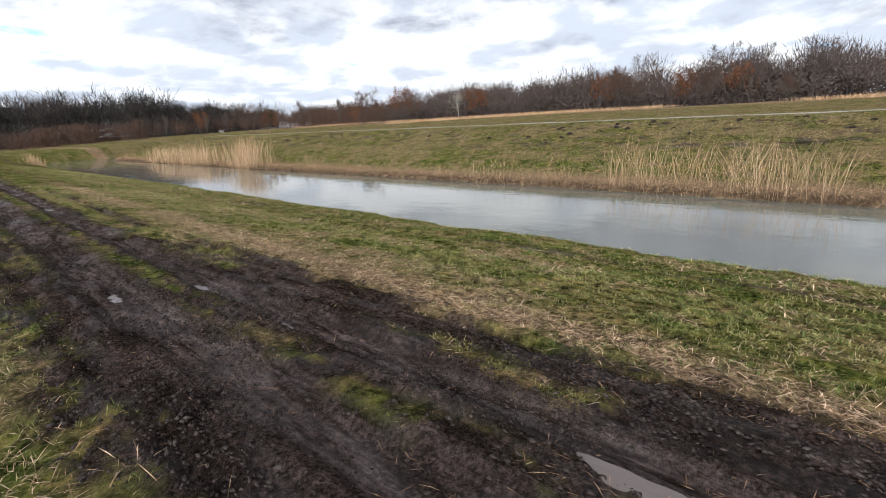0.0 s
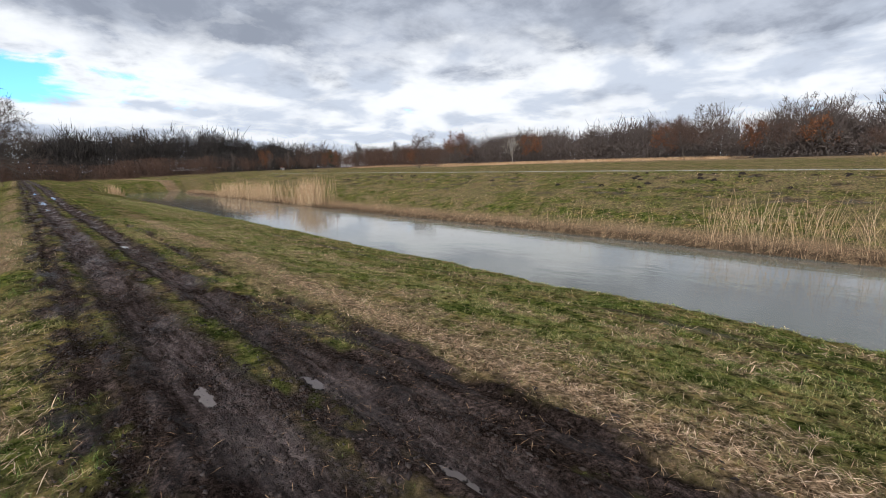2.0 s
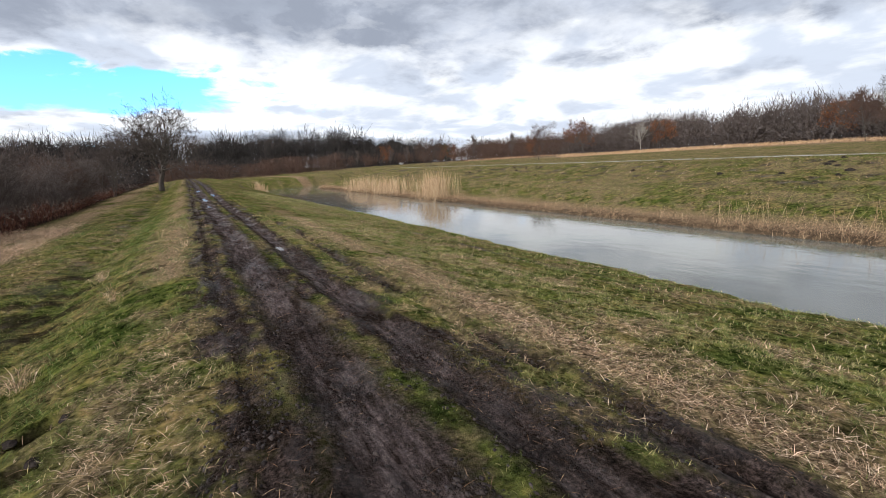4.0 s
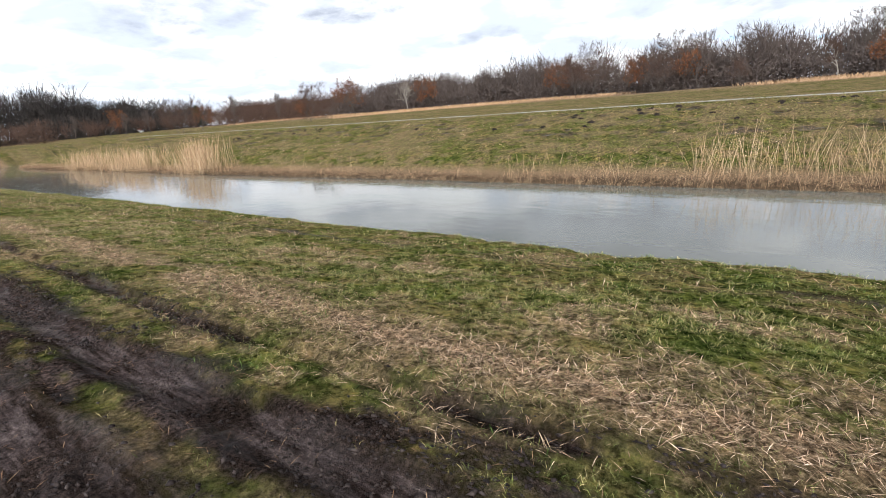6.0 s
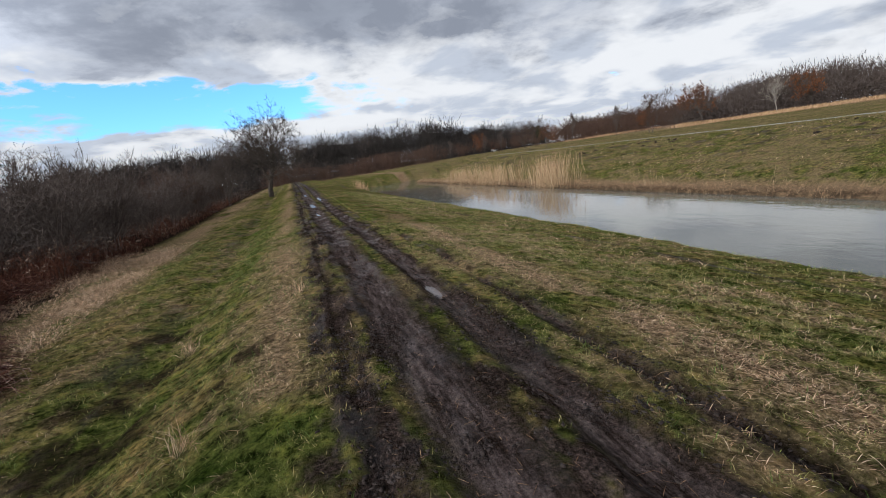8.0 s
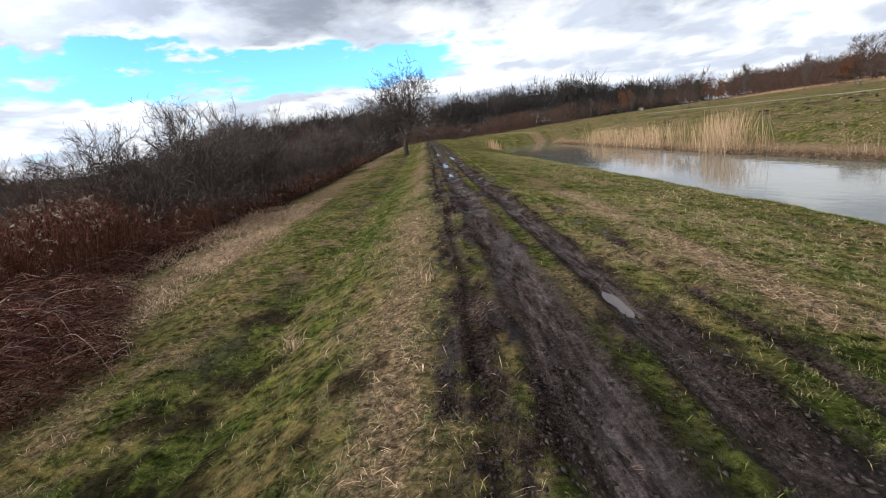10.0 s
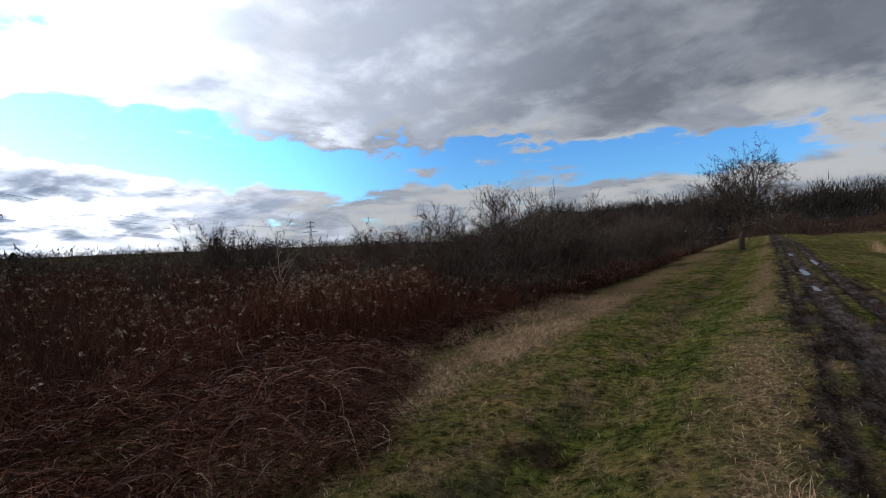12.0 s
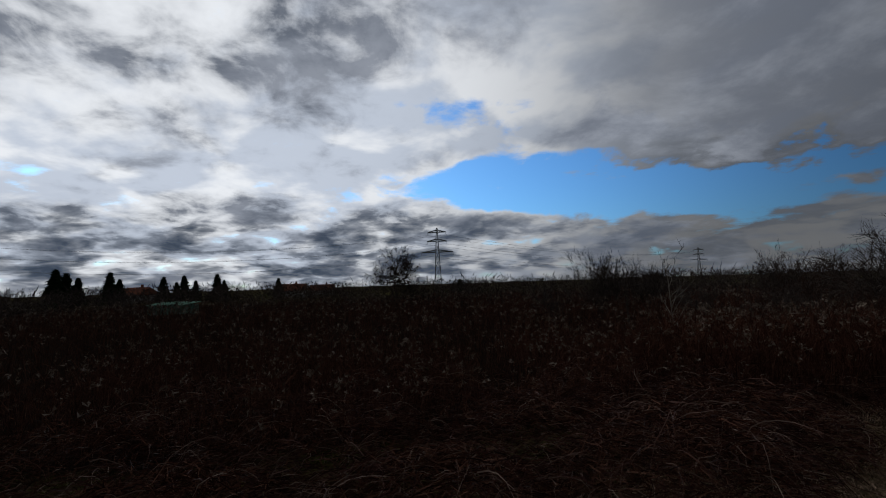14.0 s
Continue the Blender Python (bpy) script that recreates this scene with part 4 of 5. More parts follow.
# ---- the woods ----
def wood_mass(name, spots, mat, label, twigs=260, reach=0.36, w=0.06, trunk=0.12, bushy=False):
    """Many distant bare trees as one thicket: trunks and crowns of fine slivers. spots: x, y, height."""
    V, F, n = [], [], 0
    for x, y, h in spots:
        g = height(x, y)
        m = twigs
        u = rng.normal(0, 1, (m, 3))
        u /= np.linalg.norm(u, axis=1)[:, None]
        rad = rng.uniform(0.1, 1, m) ** 0.6 * rng.uniform(0.8, 1.05, m)
        lobes = 1 + 0.22 * np.sin(3 * np.arctan2(u[:, 1], u[:, 0]) + x) * np.cos(4 * u[:, 2] + y)
        c = np.stack([u[:, 0] * rad * lobes * h * reach, u[:, 1] * rad * lobes * h * reach, h * 0.52 + u[:, 2] * rad * lobes * h * 0.43], -1)
        if bushy:
            c = np.stack([rng.normal(0, h * reach * 0.6, m), rng.normal(0, h * reach * 0.6, m), h * 0.85 * rng.uniform(0, 1, m) ** 1.2], -1)
        d = c - np.array([0, 0, h * 0.25])
        d /= np.linalg.norm(d, axis=1)[:, None]
        d = d + rng.normal(0, 0.45, (m, 3)) + np.array([0, 0, 0.2])
        e = c + d * (h * rng.uniform(0.05, 0.13, m))[:, None]
        s = np.cross(d, rng.normal(0, 1, (m, 3)))
        s = s / np.linalg.norm(s, axis=1)[:, None] * w
        v = np.stack([c - s, c + s, e], 1).reshape(-1, 3)
        # trunk and main limbs
        k = 9
        a = rng.uniform(0, 2 * np.pi, k)
        p = np.tile(np.array([0, 0, -0.3]), (k, 1)) + np.stack([np.zeros(k), np.zeros(k), np.linspace(0, 0.45, k) * h], -1)
        p[0, 2] = -0.3
        q = np.stack([np.cos(a) * h * reach * 0.8, np.sin(a) * h * reach * 0.8, h * rng.uniform(0.6, 0.95, k)], -1)
        q[0] = (0, 0, h * 0.9)
        sd = np.stack([-np.sin(a), np.cos(a), np.zeros(k)], -1) * trunk * 0.6
        sd[0] *= 2.2
        v = np.concatenate([v, np.stack([p - sd, p + sd, q], 1).reshape(-1, 3)]) + np.array([x, y, g])
        V.append(v)
        F.append(np.arange(len(v)).reshape(-1, 3) + n)
        n += len(v)
    tagged(new(name, fast_mesh(name, np.concatenate(V), np.concatenate(F), mat)), label, "wood", kind="stuff")


def spots(n, x0, x1, y0, y1, low, high):
    return [(rng.uniform(x0, x1), rng.uniform(y0, y1), rng.uniform(low, high)) for _ in range(n)]


wood_mass("far_wood", spots(240, 121, 165, -170, 60, 9, 13), TWIG, "dense bare winter wood behind the meadow", 410, w=0.07)
wood_mass("far_wood", spots(160, 121, 170, 60, 140, 8.5, 12.5), TWIG, "dense bare winter wood behind the meadow", 410, w=0.07)
wood_mass("far_wood", spots(460, 117, 140, -165, 135, 3.6, 7.2), TWIG, "grey-brown undergrowth along the wood's edge", 280, 0.6, w=0.13, bushy=True)
wood_mass("far_wood", spots(110, 104, 160, 135, 195, 5, 9.5), RED_TWIG, "bare trees where the wood thins out", 420, 0.5, w=0.08, bushy=True)
wood_mass("far_wood", spots(220, 80, 320, 240, 330, 9, 15), DARK_TWIG, "distant bare wood on the horizon", 260, 0.5, w=0.12)
wood_mass("far_wood", spots(250, -95, 74, 212, 262, 14, 20.5), DARK_TWIG, "tall dark bare wood beyond the meadow", 340, 0.34, w=0.12)
wood_mass("far_wood", spots(60, 70, 106, 212, 262, 9, 15), DARK_TWIG, "lower end of the dark bare wood", 400, 0.4, w=0.12)
wood_mass("far_wood", spots(230, -130, 108, 203, 218, 5, 9), DARK_TWIG, "dark undergrowth at the foot of the wood", 300, 0.6, w=0.12, bushy=True)
wood_mass("shrub_row", spots(46, -8, 48, 158, 185, 4, 6.5), RED_TWIG, "row of reddish bare shrubs before the wood", 520, 0.5, w=0.06, bushy=True)
wood_mass("shrub_row", spots(40, 45, 110, 165, 215, 3, 6.5), RED_TWIG, "scattered reddish shrubs on the far meadow", 360, 0.45, w=0.045)
wood_mass("far_wood", spots(90, -60, 130, 196, 212, 2.5, 4.5), DARK_TWIG, "low scrub at the foot of the dark wood", 240, 0.7, w=0.13, bushy=True)
wood_mass("far_wood", spots(160, 119, 128, -60, 140, 2.2, 3.8), TWIG, "low scrub at the foot of the wood", 200, 0.7, w=0.13, bushy=True)
tall = bare_tree("tree", 15, 31, "tall bare tree rising above the wood", "tree", group="tall trees in the wood", **{**far_twig, "twigs": 8, "twig_len": 1.3, "twig_w": 0.035, "first": 0.45})
stand(tall, 128, -20, 0, 1.0)
for i in range(26):
    put(tall, rng.uniform(124, 150), rng.uniform(-140, 75), rng.uniform(0, 360), rng.uniform(0.75, 1.02))
for i in range(16):
    put(tall, rng.uniform(-60, 45), rng.uniform(214, 240), rng.uniform(0, 360), rng.uniform(0.95, 1.15))


def spruce(name, tall_, seed, label):
    random.seed(seed)
    top = new(name)
    trunk, crown = Shape(), Shape()
    trunk.tube([Vector((0, 0, -0.2)), Vector((0, 0, tall_ * 0.5)), Vector((0, 0, tall_))], [0.16, 0.1, 0.02], 6)
    for i in range(420):
        k = random.random() ** 0.8
        z, r = tall_ * (0.1 + 0.9 * k), (1 - k) * tall_ * 0.4 + 0.2
        a = random.uniform(0, 2 * math.pi)
        p = Vector((0, 0, z))
        e = Vector((math.cos(a) * r, math.sin(a) * r, z - r * 0.3))
        for _ in range(4):
            c = p.lerp(e, random.uniform(0.3, 1))
            crown.twig(c, c + Vector((random.gauss(0, 0.35), random.gauss(0, 0.35), random.gauss(-0.12, 0.2))), 0.18)
        crown.twig(p, e, 0.22)
    part("trunk", trunk, BARK, top)
    part("crown", crown, NEEDLE, top)
    return tagged(top, label, "tree", "conifers by the houses")


def aim(az, d):
    """A place d metres off, by its bearing from the end of the walk."""
    return -0.13 + d * math.sin(radians(az)), 13.1 + d * math.cos(radians(az))


fir = stand(spruce("spruce_tree", 8.0, 41, "dark spruce among distant gardens"), *aim(-105.3, 150), 0, 1.0)
for az, d, s in ((-110.4, 155, 0.95), (-108.5, 160, 1.0), (-109.2, 150, 0.75), (-107.4, 158, 0.8), (-115.0, 150, 1.1), (-114.2, 160, 0.9), (-119.2, 150, 1.2), (-118.4, 152, 1.1), (-117.5, 155, 0.95), (-98.9, 170, 0.85), (-77.5, 90, 0.5), (30.0, 250, 1.2), (-104.6, 160, 0.8)):
    put(fir, *aim(az, d), az * 7, s)


# ---- the thicket beside the track ----
bush_opts = dict(levels=2, kids=(8, 5), twigs=6, twig_len=0.55, twig_w=0.0095, bend=0.15, spread=0.62, shrink=0.5, girth=0.019, lift=0.08, first=0.08)
SHRUBS = "bare shrubs along the foot of the embankment"
bushes = [bare_tree("shrub", 4.6, 50 + i, lab, "shrub", bark=SHRUB, twig=tw, stems=st, group=SHRUBS, **{**bush_opts, **ov}) for i, (lab, tw, st, ov) in enumerate((
    ("large dense bare shrub with arching twigs", SHRUB, 12, {}),
    ("bare shrub with stiff upright stems", SHRUB, 8, {"spread": 0.42, "lift": 0.14}),
    ("broad bare shrub with brown twigs", RED_TWIG, 10, {"spread": 0.8}),
))]
for b, (x, y, t, s) in zip(bushes, ((-8.6, 30.5, 0, 1.05), (-9.2, 38.0, 40, 1.1), (-10.5, 27.0, 80, 0.6))):
    stand(b, x, y, t, s)
random.seed(9)
for i in range(22):
    y = 29 + 46 * (i / 22) + random.uniform(-1, 1)
    x = -8.8 - random.uniform(0, 5.0) + 0.02 * (y - 30)
    put(bushes[i % 3], x, y, random.uniform(0, 360), random.uniform(0.68, 1.08))
for x, y, s, k in ((-14.0, 27.5, 0.5, 1), (-17, 31, 0.55, 0), (-21, 30, 0.6, 1), (-9.8, 33.5, 0.9, 0), (-34.7, 33.0, 1.2, 0), (-33.0, 35.5, 0.95, 1), (-28, 42, 1.0, 1), (-22, 38, 0.9, 2), (-30, 26, 0.6, 1)):
    put(bushes[k], x, y, x * 31, s)

near_tree = stand(bare_tree("tree", 10.4, 61, "wide-crowned bare tree beside the track", "tree", levels=3, kids=(14, 8, 5), twigs=7, twig_len=0.75, twig_w=0.02, spread=0.95, shrink=0.74, bend=0.16, first=0.25, girth=0.034, lift=0.07, stem=0.62), -2.6, 75.0, 30, 1.0)
stand(bare_tree("tree", 6.8, 62, "bare many-stemmed small tree by the path", "tree", stems=4, levels=2, kids=(9, 6), twigs=8, twig_len=0.8, twig_w=0.012, girth=0.02, spread=0.6, lift=0.1), -7.2, 68.7, 0, 1.0)
stand(bare_tree("tree", 8.0, 63, "round bare tree standing alone in the field", "tree", stems=3, levels=2, kids=(11, 8), twigs=10, twig_len=0.9, twig_w=0.022, girth=0.02, spread=0.85, shrink=0.6), *aim(-86, 60), 0, 1.0)
stand(bare_tree("sapling", 4.9, 64, "thin bare sapling with a pale stem", "sapling", bark=PALE_BARK, twig=PALE_BARK, levels=1, kids=(11,), twigs=3, twig_len=0.45, twig_w=0.008, girth=0.007, spread=0.75, shrink=0.3, first=0.35, bend=0.05), *aim(-53.4, 18), 0, 1.0)
stand(bare_tree("sapling", 4.0, 65, "thin dark sapling with short upright twigs", "sapling", twig=TWIG, levels=1, kids=(16,), twigs=4, twig_len=0.35, twig_w=0.008, girth=0.006, spread=0.35, shrink=0.28, first=0.3, bend=0.04), *aim(-58.0, 19), 0, 1.0)

random.seed(77)
back = [(aim(random.uniform(-130, -36), random.uniform(60, 135)), random.uniform(2.9, 4.8)) for _ in range(260)]
wood_mass("hedge", [(x, y, h) for (x, y), h in back if x < -15], TWIG, "low dark bare scrub across the field", 200, 0.75, w=0.06, bushy=True, trunk=0.05)
wood_mass("hedge", [(*aim(random.uniform(-128, -90), random.uniform(125, 165)), random.uniform(3.5, 6.0)) for _ in range(60)], TWIG, "dark bushes in front of the distant gardens", 220, 0.7, w=0.1, bushy=True)
wood_mass("hedge", [(*aim(random.uniform(-84, -36), random.uniform(62, 130)), random.uniform(3.2, 5.0)) for _ in range(120)], TWIG, "low dark bare scrub across the field", 200, 0.75, w=0.06, trunk=0.05, bushy=True)
wood_mass("hedge", spots(46, -26, -9, 74, 130, 4, 7), TWIG, "bare scrub beyond the lone tree", 260, 0.5, w=0.03, bushy=True, trunk=0.05)


# ---- dead stalks and brambles in the field ----
def dead_stalks(name, n, x0, x1, y0, y1, low, high, keep, label, w=0.008, head=0.05):
    x, y = scatter(n, x0, x1, y0, y1, keep)
    m = len(x)
    h = rng.uniform(low, high, m)
    ob = blades(name, FORB, x, y, h, np.full(m, w), rng.uniform(1.25, 1.56, m), label, bend=0.2)
    ob["category"] = "dead plants"
    # side shoots near the tops, and pale seed heads
    r = 4
    i = np.repeat(np.arange(m), r)
    z = land(x, y)
    k = len(i)
    base = np.stack([x[i] + rng.normal(0, 0.05, k), y[i] + rng.normal(0, 0.05, k), z[i] + h[i] * rng.uniform(0.35, 0.95, k)], -1)
    d = rng.normal(0, 0.6, (k, 3)) + np.array([0, 0, 0.7])
    e = base + d * (h[i] * 0.16)[:, None]
    s = rng.normal(0, 1, (k, 3))
    s = s / np.linalg.norm(s, axis=1)[:, None] * w * 0.7
    v = np.stack([base - s, base + s, e], 1).reshape(-1, 3)
    tagged(new(name, fast_mesh(name, v, np.arange(len(v)).reshape(-1, 3), FORB)), "dry side shoots of dead stalks", "dead plants", kind="stuff")
    j = rng.choice(m, max(m // 9, 1), replace=False)
    q = 7
    c = np.repeat(np.stack([x[j], y[j], z[j] + h[j]], -1), q, 0) + rng.normal(0, head * 0.6, (len(j) * q, 3))
    a = rng.normal(0, head * 0.45, (len(c), 3))
    b = rng.normal(0, head * 0.45, (len(c), 3))
    v = np.stack([c - a, c + a, c + b], 1).reshape(-1, 3)
    tagged(new("seed_heads", fast_mesh("seed_heads", v, np.arange(len(v)).reshape(-1, 3), FLUFF)), "pale fluffy seed heads of dead goldenrod", "dead plants", kind="stuff")


def field_edge(x, y):
    return step(-6.9, -7.7, x + 1.4 * (fbm(x * 0, y * 0.5, 91) - 0.5)) * step(0.3, 0.5, fbm(x * 0.6, y * 0.6, 92))


dead_stalks("dead_stalks", 19000, -17, -7, 6, 33, 0.8, 1.6, field_edge, "thicket of reddish-brown dead plant stalks")
dead_stalks("dead_stalks", 6500, -11.8, -7.3, 19.3, 27.5, 1.3, 2.05, lambda x, y: step(0.35, 0.5, fbm(x * 0.7, y * 0.7, 97)) * step(-7.2, -8.0, x + 0.25 * (y - 23)), "dense stand of tall reddish-brown dead stalks", 0.010, 0.05)
dead_stalks("dead_stalks", 14000, -42, -16, -12, 60, 0.9, 1.8, lambda x, y: step(0.3, 0.5, fbm(x * 0.4, y * 0.4, 93)), "thicket of reddish-brown dead plant stalks", 0.014, 0.09)
dead_stalks("dead_stalks", 9000, -85, -40, -25, 80, 1.0, 2.0, lambda x, y: step(0.3, 0.5, fbm(x * 0.3, y * 0.3, 94)), "far thicket of brown dead plant stalks", 0.03, 0.16)


dead_stalks("dead_stalks", 7000, -12, -6.6, 28, 78, 0.25, 0.9, lambda x, y: 0.4 + 0.6 * step(0.35, 0.5, fbm(x * 0.8, y * 0.8, 96)), "brown dead stalks under the shrubs", 0.012, 0.05)


def bramble(x, y, rx, ry, tall_, n, seed, label):
    """A mound of arching canes over a mat of fine dead stems."""
    random.seed(seed)
    top = new("bramble_bush")
    canes, mat_ = Shape(), Shape()
    for i in range(int(n * 1.5)):
        a, k = random.uniform(0, 2 * math.pi), math.sqrt(random.random())
        px, py = x + math.cos(a) * rx * k, y + math.sin(a) * ry * k
        top_z = tall_ * (1.0 - 0.75 * k * k)
        z0 = GROUND_LEFT + top_z * random.uniform(0.25, 1.0)
        d, ln = random.gauss(a, 1.3), random.uniform(0.25, 0.95)
        up, droop, curl = random.uniform(0.1, 0.7), random.uniform(0.5, 1.3), random.gauss(0, 0.7)
        pts = []
        for j in range(8):
            t = j / 7
            e = d + curl * t
            pts.append(Vector((px + math.cos(e) * ln * t + random.gauss(0, 0.012), py + math.sin(e) * ln * t + random.gauss(0, 0.012), max(GROUND_LEFT - 0.05, z0 + ln * (up * t - droop * t * t) + random.gauss(0, 0.008)))))
        canes.ribbon(pts, random.choice((0.003, 0.004, 0.005, 0.008)))
    for i in range(n * 5):
        a, k = random.uniform(0, 2 * math.pi), math.sqrt(random.random())
        px, py = x + math.cos(a) * rx * k, y + math.sin(a) * ry * k
        h = tall_ * (0.95 - 0.75 * k * k) * random.uniform(0.05, 1.0)
        p = Vector((px, py, 0))
        p.z = GROUND_LEFT + h
        mat_.twig(p, p + Vector((random.gauss(0, 0.16), random.gauss(0, 0.16), random.gauss(0, 0.09))), 0.007)
    tagged(part("cane_mass", canes, CANE, top), kind="stuff")
    tagged(part("tangle", mat_, FORB, top), kind="stuff")
    tagged(top, label, "bramble", "brambles at the field's edge")


GROUND_LEFT = -0.75
BR = "low mound of tangled reddish-brown bramble canes"
for i, (x, y, rx, ry, h, n) in enumerate(((-5.35, 16.9, 1.3, 1.7, 1.15, 1050), (-6.4, 19.2, 1.2, 1.4, 1.0, 650), (-5.5, 13.9, 1.3, 1.6, 0.85, 850), (-5.7, 11.0, 1.4, 1.7, 0.8, 750), (-7.5, 19.3, 1.4, 1.5, 1.0, 750), (-7.4, 16.0, 1.4, 1.9, 1.0, 750), (-7.6, 12.6, 1.5, 2.0, 0.95, 700), (-5.9, 8.2, 1.4, 1.6, 0.8, 500), (-8.3, 22.6, 1.3, 1.7, 0.8, 600), (-8.6, 26.0, 1.4, 1.8, 0.75, 500), (-9.6, 18.5, 1.5, 2.2, 1.1, 550), (-9.8, 14.0, 1.6, 2.2, 1.1, 550), (-8.0, 9.2, 1.6, 2.0, 0.9, 500), (-10.2, 10.5, 1.6, 2.2, 1.0, 450))):
    bramble(x, y, rx, ry, h, n, 100 + i, BR)
sow("straw", STRAW, 30000, (-8.4, -4.6, 16.5, 34), lambda x, y: step(0.35, 0.5, fbm(x * 0.9, y * 0.9, 95)) * step(-8.4, -7.5, x), (0.2, 0.5), (0.004, 0.008), (0.1, 0.9), "long bent dead grass along the brambles", 1.0, bend=0.9)
grass_tuft(-6.4, 21.1, 110, 0.4, 0.8, "bent tuft of long pale dead grass at the brambles")


# ---- pylons, wires, houses ----
def pylon(x, y, turn, tall_, label):
    top = new("pylon")
    wide = tall_ * 0.05
    body = Shape()
    lev = [0, 0.18, 0.34, 0.48, 0.6, 0.72, 0.84, 1.0]
    half = lambda k: wide * (1 - k) ** 1.1 + 0.35
    cor = ((1, 1), (1, -1), (-1, -1), (-1, 1))
    for a, b in cor:
        leg = Shape()
        leg.tube([Vector((a * half(k), b * half(k), tall_ * k)) for k in lev], [0.26] * len(lev), 4)
        part("leg", leg, STEEL, top)
    for k0, k1 in zip(lev, lev[1:]):
        for (a, b), (c, d) in zip(cor, cor[1:] + cor[:1]):
            body.bar((a * half(k0), b * half(k0), tall_ * k0), (c * half(k1), d * half(k1), tall_ * k1), 0.12)
            body.bar((c * half(k0), d * half(k0), tall_ * k0), (a * half(k1), b * half(k1), tall_ * k1), 0.12)
            body.bar((a * half(k1), b * half(k1), tall_ * k1), (c * half(k1), d * half(k1), tall_ * k1), 0.07)
    part("bracing", body, STEEL, top)
    for k, arm in ARMS:
        s = Shape()
        h = half(k)
        z = tall_ * k
        for side in (-1, 1):
            for b in (-h, h):
                s.bar((side * h, b, z), (side * arm * tall_, 0, z), 0.36)
                s.bar((side * h, b, z + tall_ * 0.035), (side * arm * tall_, 0, z), 0.3)
            for q in (0.25, 0.5, 0.75):
                s.bar((side * (h + (arm * tall_ - h) * q), -h * (1 - q), z), (side * (h + (arm * tall_ - h) * q), h * (1 - q), z + tall_ * 0.035 * (1 - q)), 0.06)
        arm_ob = part("crossarm", s, STEEL, top)
        for side in (-1, 1):
            i = Shape()
            i.tube([Vector((side * arm * tall_, 0, z - 0.05 * j)) for j in range(0, 45, 6)], [0.10, 0.16] * 4, 6)
            part("insulator", i, STEEL, arm_ob)
    top.matrix_basis = pose(x, y, height(x, y) - 0.3, 0, 0, turn)
    return tagged(top, label, "pylon", "power line pylons")


ARMS = ((0.6, 0.26), (0.78, 0.16), (0.93, 0.15))
line = [(*aim(-80.1, 330), 43.0, 78), (*aim(-50.68, 700), 40.0, 41), (*aim(-59.06, 1100), 46.0, 33), (*aim(-128, 420), 43.0, -40)]
for x, y, h, turn in line:
    pylon(x, y, turn, h, "lattice steel power pylon with three crossarms")


def wires(a, b, label):
    (x0, y0, h0, t0), (x1, y1, h1, t1) = a, b
    top = new("power_line")
    for k, arm in ARMS:
        for side in (-1, 1):
            s = Shape()
            p = Vector((x0 + side * arm * h0 * math.cos(radians(t0)), y0 + side * arm * h0 * math.sin(radians(t0)), height(x0, y0) + h0 * k - 2.4))
            q = Vector((x1 + side * arm * h1 * math.cos(radians(t1)), y1 + side * arm * h1 * math.sin(radians(t1)), height(x1, y1) + h1 * k - 2.4))
            pts = [p.lerp(q, j / 16) - Vector((0, 0, 9 * (1 - (j / 8 - 1) ** 2))) for j in range(17)]
            s.tube(pts, [0.07] * 17, 3)
            part("wire", s, STEEL, top)
    tagged(top, label, "power line")


wires(line[0], line[1], "sagging power line wires between pylons")
wires(line[0], line[3], "sagging power line wires between pylons")


def house(x, y, turn, w, d, h, roof_h, label):
    top = new("house")
    body = Shape()
    body.box((-w / 2, -d / 2, -0.3), (w / 2, d / 2, h))
    part("wall", body, PLASTER, top)
    r = Shape()
    o = 0.5
    r.v = [(-w / 2 - o, -d / 2 - o, h - 0.2), (w / 2 + o, -d / 2 - o, h - 0.2), (w / 2 + o, d / 2 + o, h - 0.2), (-w / 2 - o, d / 2 + o, h - 0.2), (-w / 2 - o, 0, h + roof_h), (w / 2 + o, 0, h + roof_h)]
    r.f = [(0, 1, 5, 4), (2, 3, 4, 5), (1, 2, 5), (3, 0, 4), (3, 2, 1, 0)]
    r.n = 6
    roof = part("roof", r, ROOF, top)
    c = Shape()
    c.box((w * 0.15, -0.3, h + roof_h * 0.4), (w * 0.15 + 0.6, 0.3, h + roof_h + 0.9))
    part("chimney", c, ROOF, roof)
    for i in range(3):
        q = -w / 2 + w * (i + 0.5) / 3
        win = Shape()
        win.box((q - 0.55, -d / 2 - 0.06, 1.0), (q + 0.55, -d / 2 + 0.02, 2.2))
        wo = part("window", win, WHITE_PAINT, top)
        g = Shape()
        g.box((q - 0.46, -d / 2 - 0.08, 1.08), (q + 0.46, -d / 2 - 0.05, 2.12))
        part("pane", g, DARK_GLASS, wo)
    top.matrix_basis = pose(x, y, height(x, y), 0, 0, turn)
    tagged(top, label, "house", "houses beyond the field")


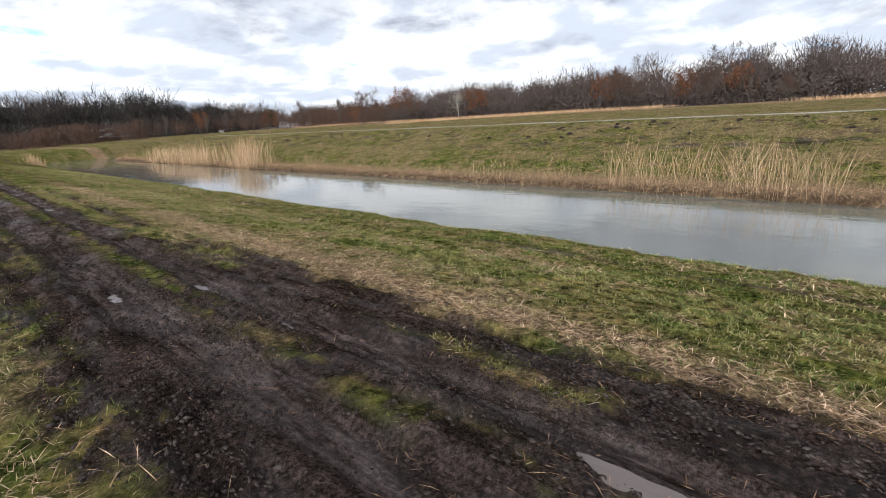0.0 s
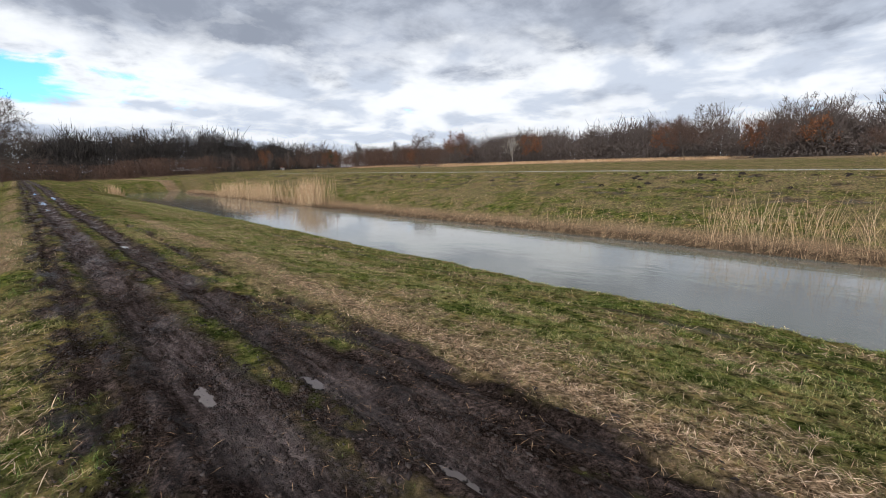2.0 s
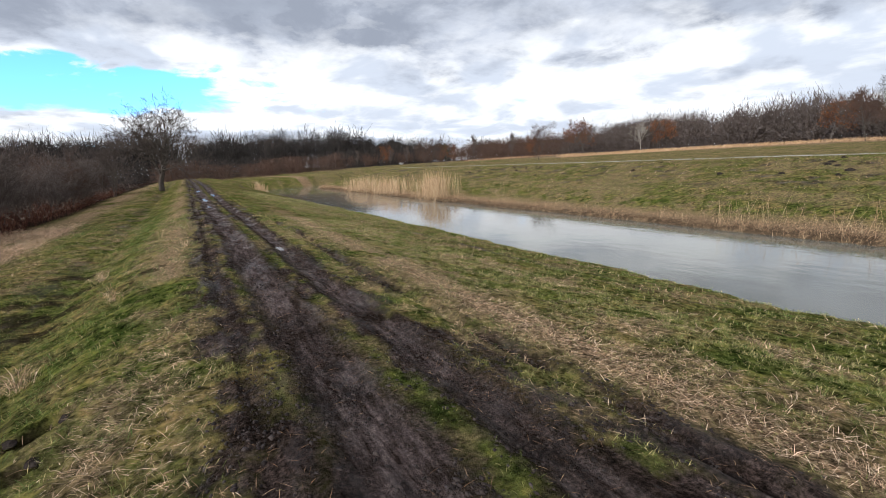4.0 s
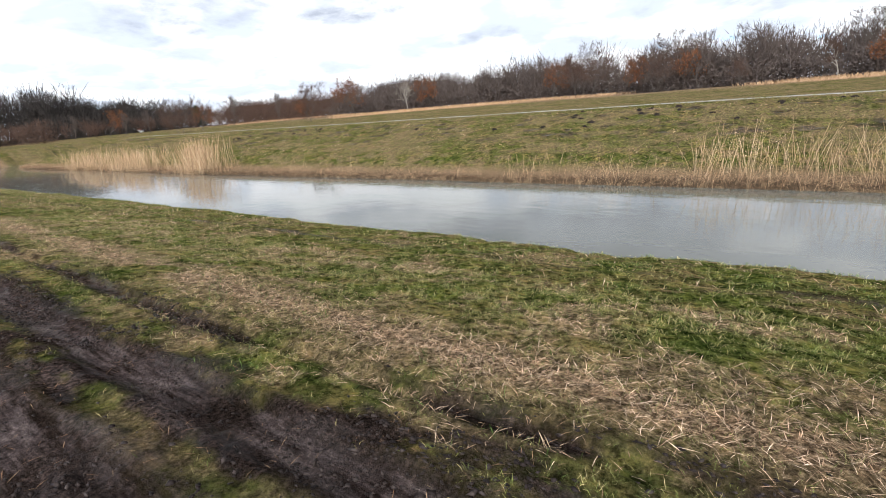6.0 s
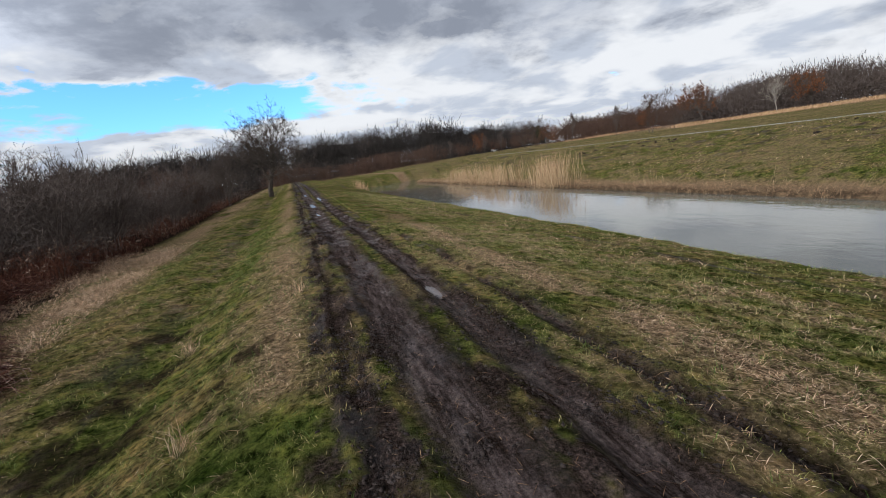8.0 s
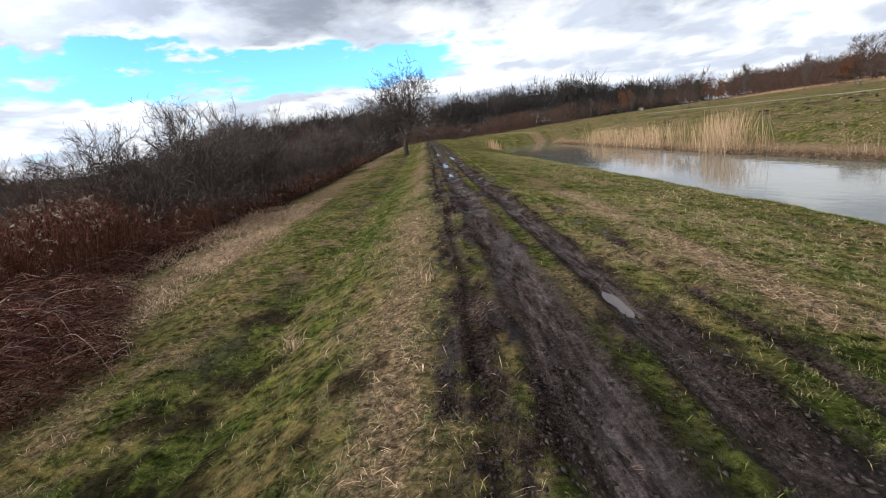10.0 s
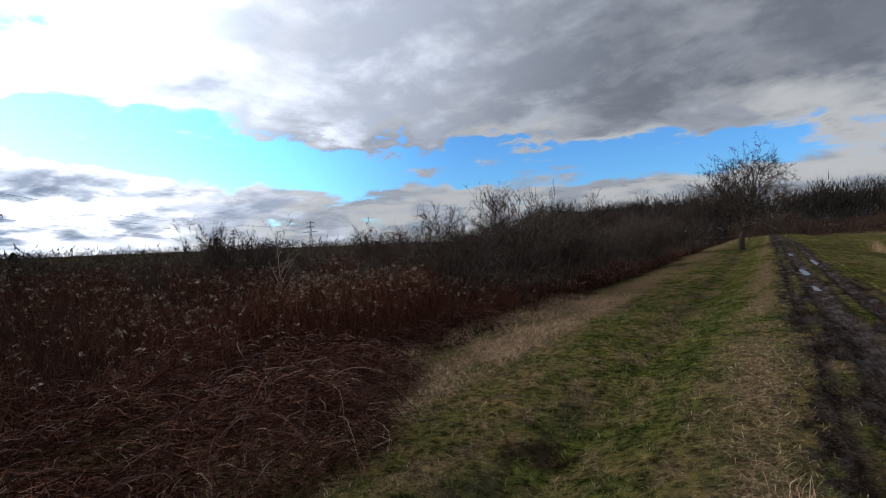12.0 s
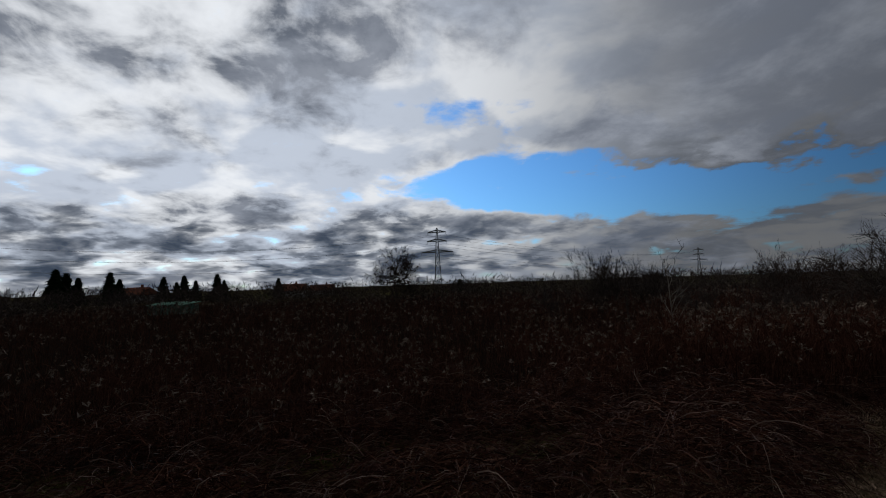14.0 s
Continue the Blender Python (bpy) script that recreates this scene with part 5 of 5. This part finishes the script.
house(*aim(-97.5, 185), 80, 10, 8, 2.4, 2.4, "low house with a red tiled roof")
house(*aim(-112.6, 195), 60, 10, 8, 2.6, 2.6, "house among dark conifers beyond the field")
house(*aim(-94.0, 200), 100, 9, 8, 2.2, 2.2, "low house with a red tiled roof")


def green_shed(x, y, turn):
    top = new("garden_shed")
    s = Shape()
    s.box((-3.2, -1.2, -0.2), (3.2, 1.2, 1.3))
    part("wall", s, GREEN_PAINT, top)
    r = Shape()
    r.v = [(-3.4, -1.5, 1.25), (3.4, -1.5, 1.25), (3.4, 1.5, 1.65), (-3.4, 1.5, 1.65), (-3.4, -1.5, 1.33), (3.4, -1.5, 1.33), (3.4, 1.5, 1.73), (-3.4, 1.5, 1.73)]
    r.f = [(3, 2, 1, 0), (4, 5, 6, 7), (0, 1, 5, 4), (1, 2, 6, 5), (2, 3, 7, 6), (3, 0, 4, 7)]
    r.n = 8
    part("roof", r, GREEN_PAINT, top, "pale green sheet roof")
    for q in (-2.1, -0.7, 0.7, 2.1):
        p = Shape()
        p.box((q - 0.05, -1.24, -0.1), (q + 0.05, -1.19, 1.28))
        part("post", p, STEEL, top)
    top.matrix_basis = pose(x, y, height(x, y), 0, 0, turn)
    tagged(top, "low pale-green garden shed beyond the field", "shed")


green_shed(*aim(-109.5, 78), 68)


def crate_house(x, y):
    top = new("garden_hut")
    s = Shape()
    s.box((-2, -1.6, -0.2), (2, 1.6, 2.3))
    part("wall", s, WHITE_PAINT, top)
    r = Shape()
    r.v = [(-2.2, -1.8, 2.25), (2.2, -1.8, 2.25), (2.2, 1.8, 2.25), (-2.2, 1.8, 2.25), (-2.2, 0, 3.2), (2.2, 0, 3.2)]
    r.f = [(0, 1, 5, 4), (2, 3, 4, 5), (1, 2, 5), (3, 0, 4), (3, 2, 1, 0)]
    r.n = 6
    part("roof", r, ROOF, top)
    top.matrix_basis = pose(x, y, height(x, y), 0, 0, 40)
    top.scale = (0.42, 0.42, 0.42)
    tagged(top, "small white hut far off on the meadow", "hut")


crate_house(88, 205)
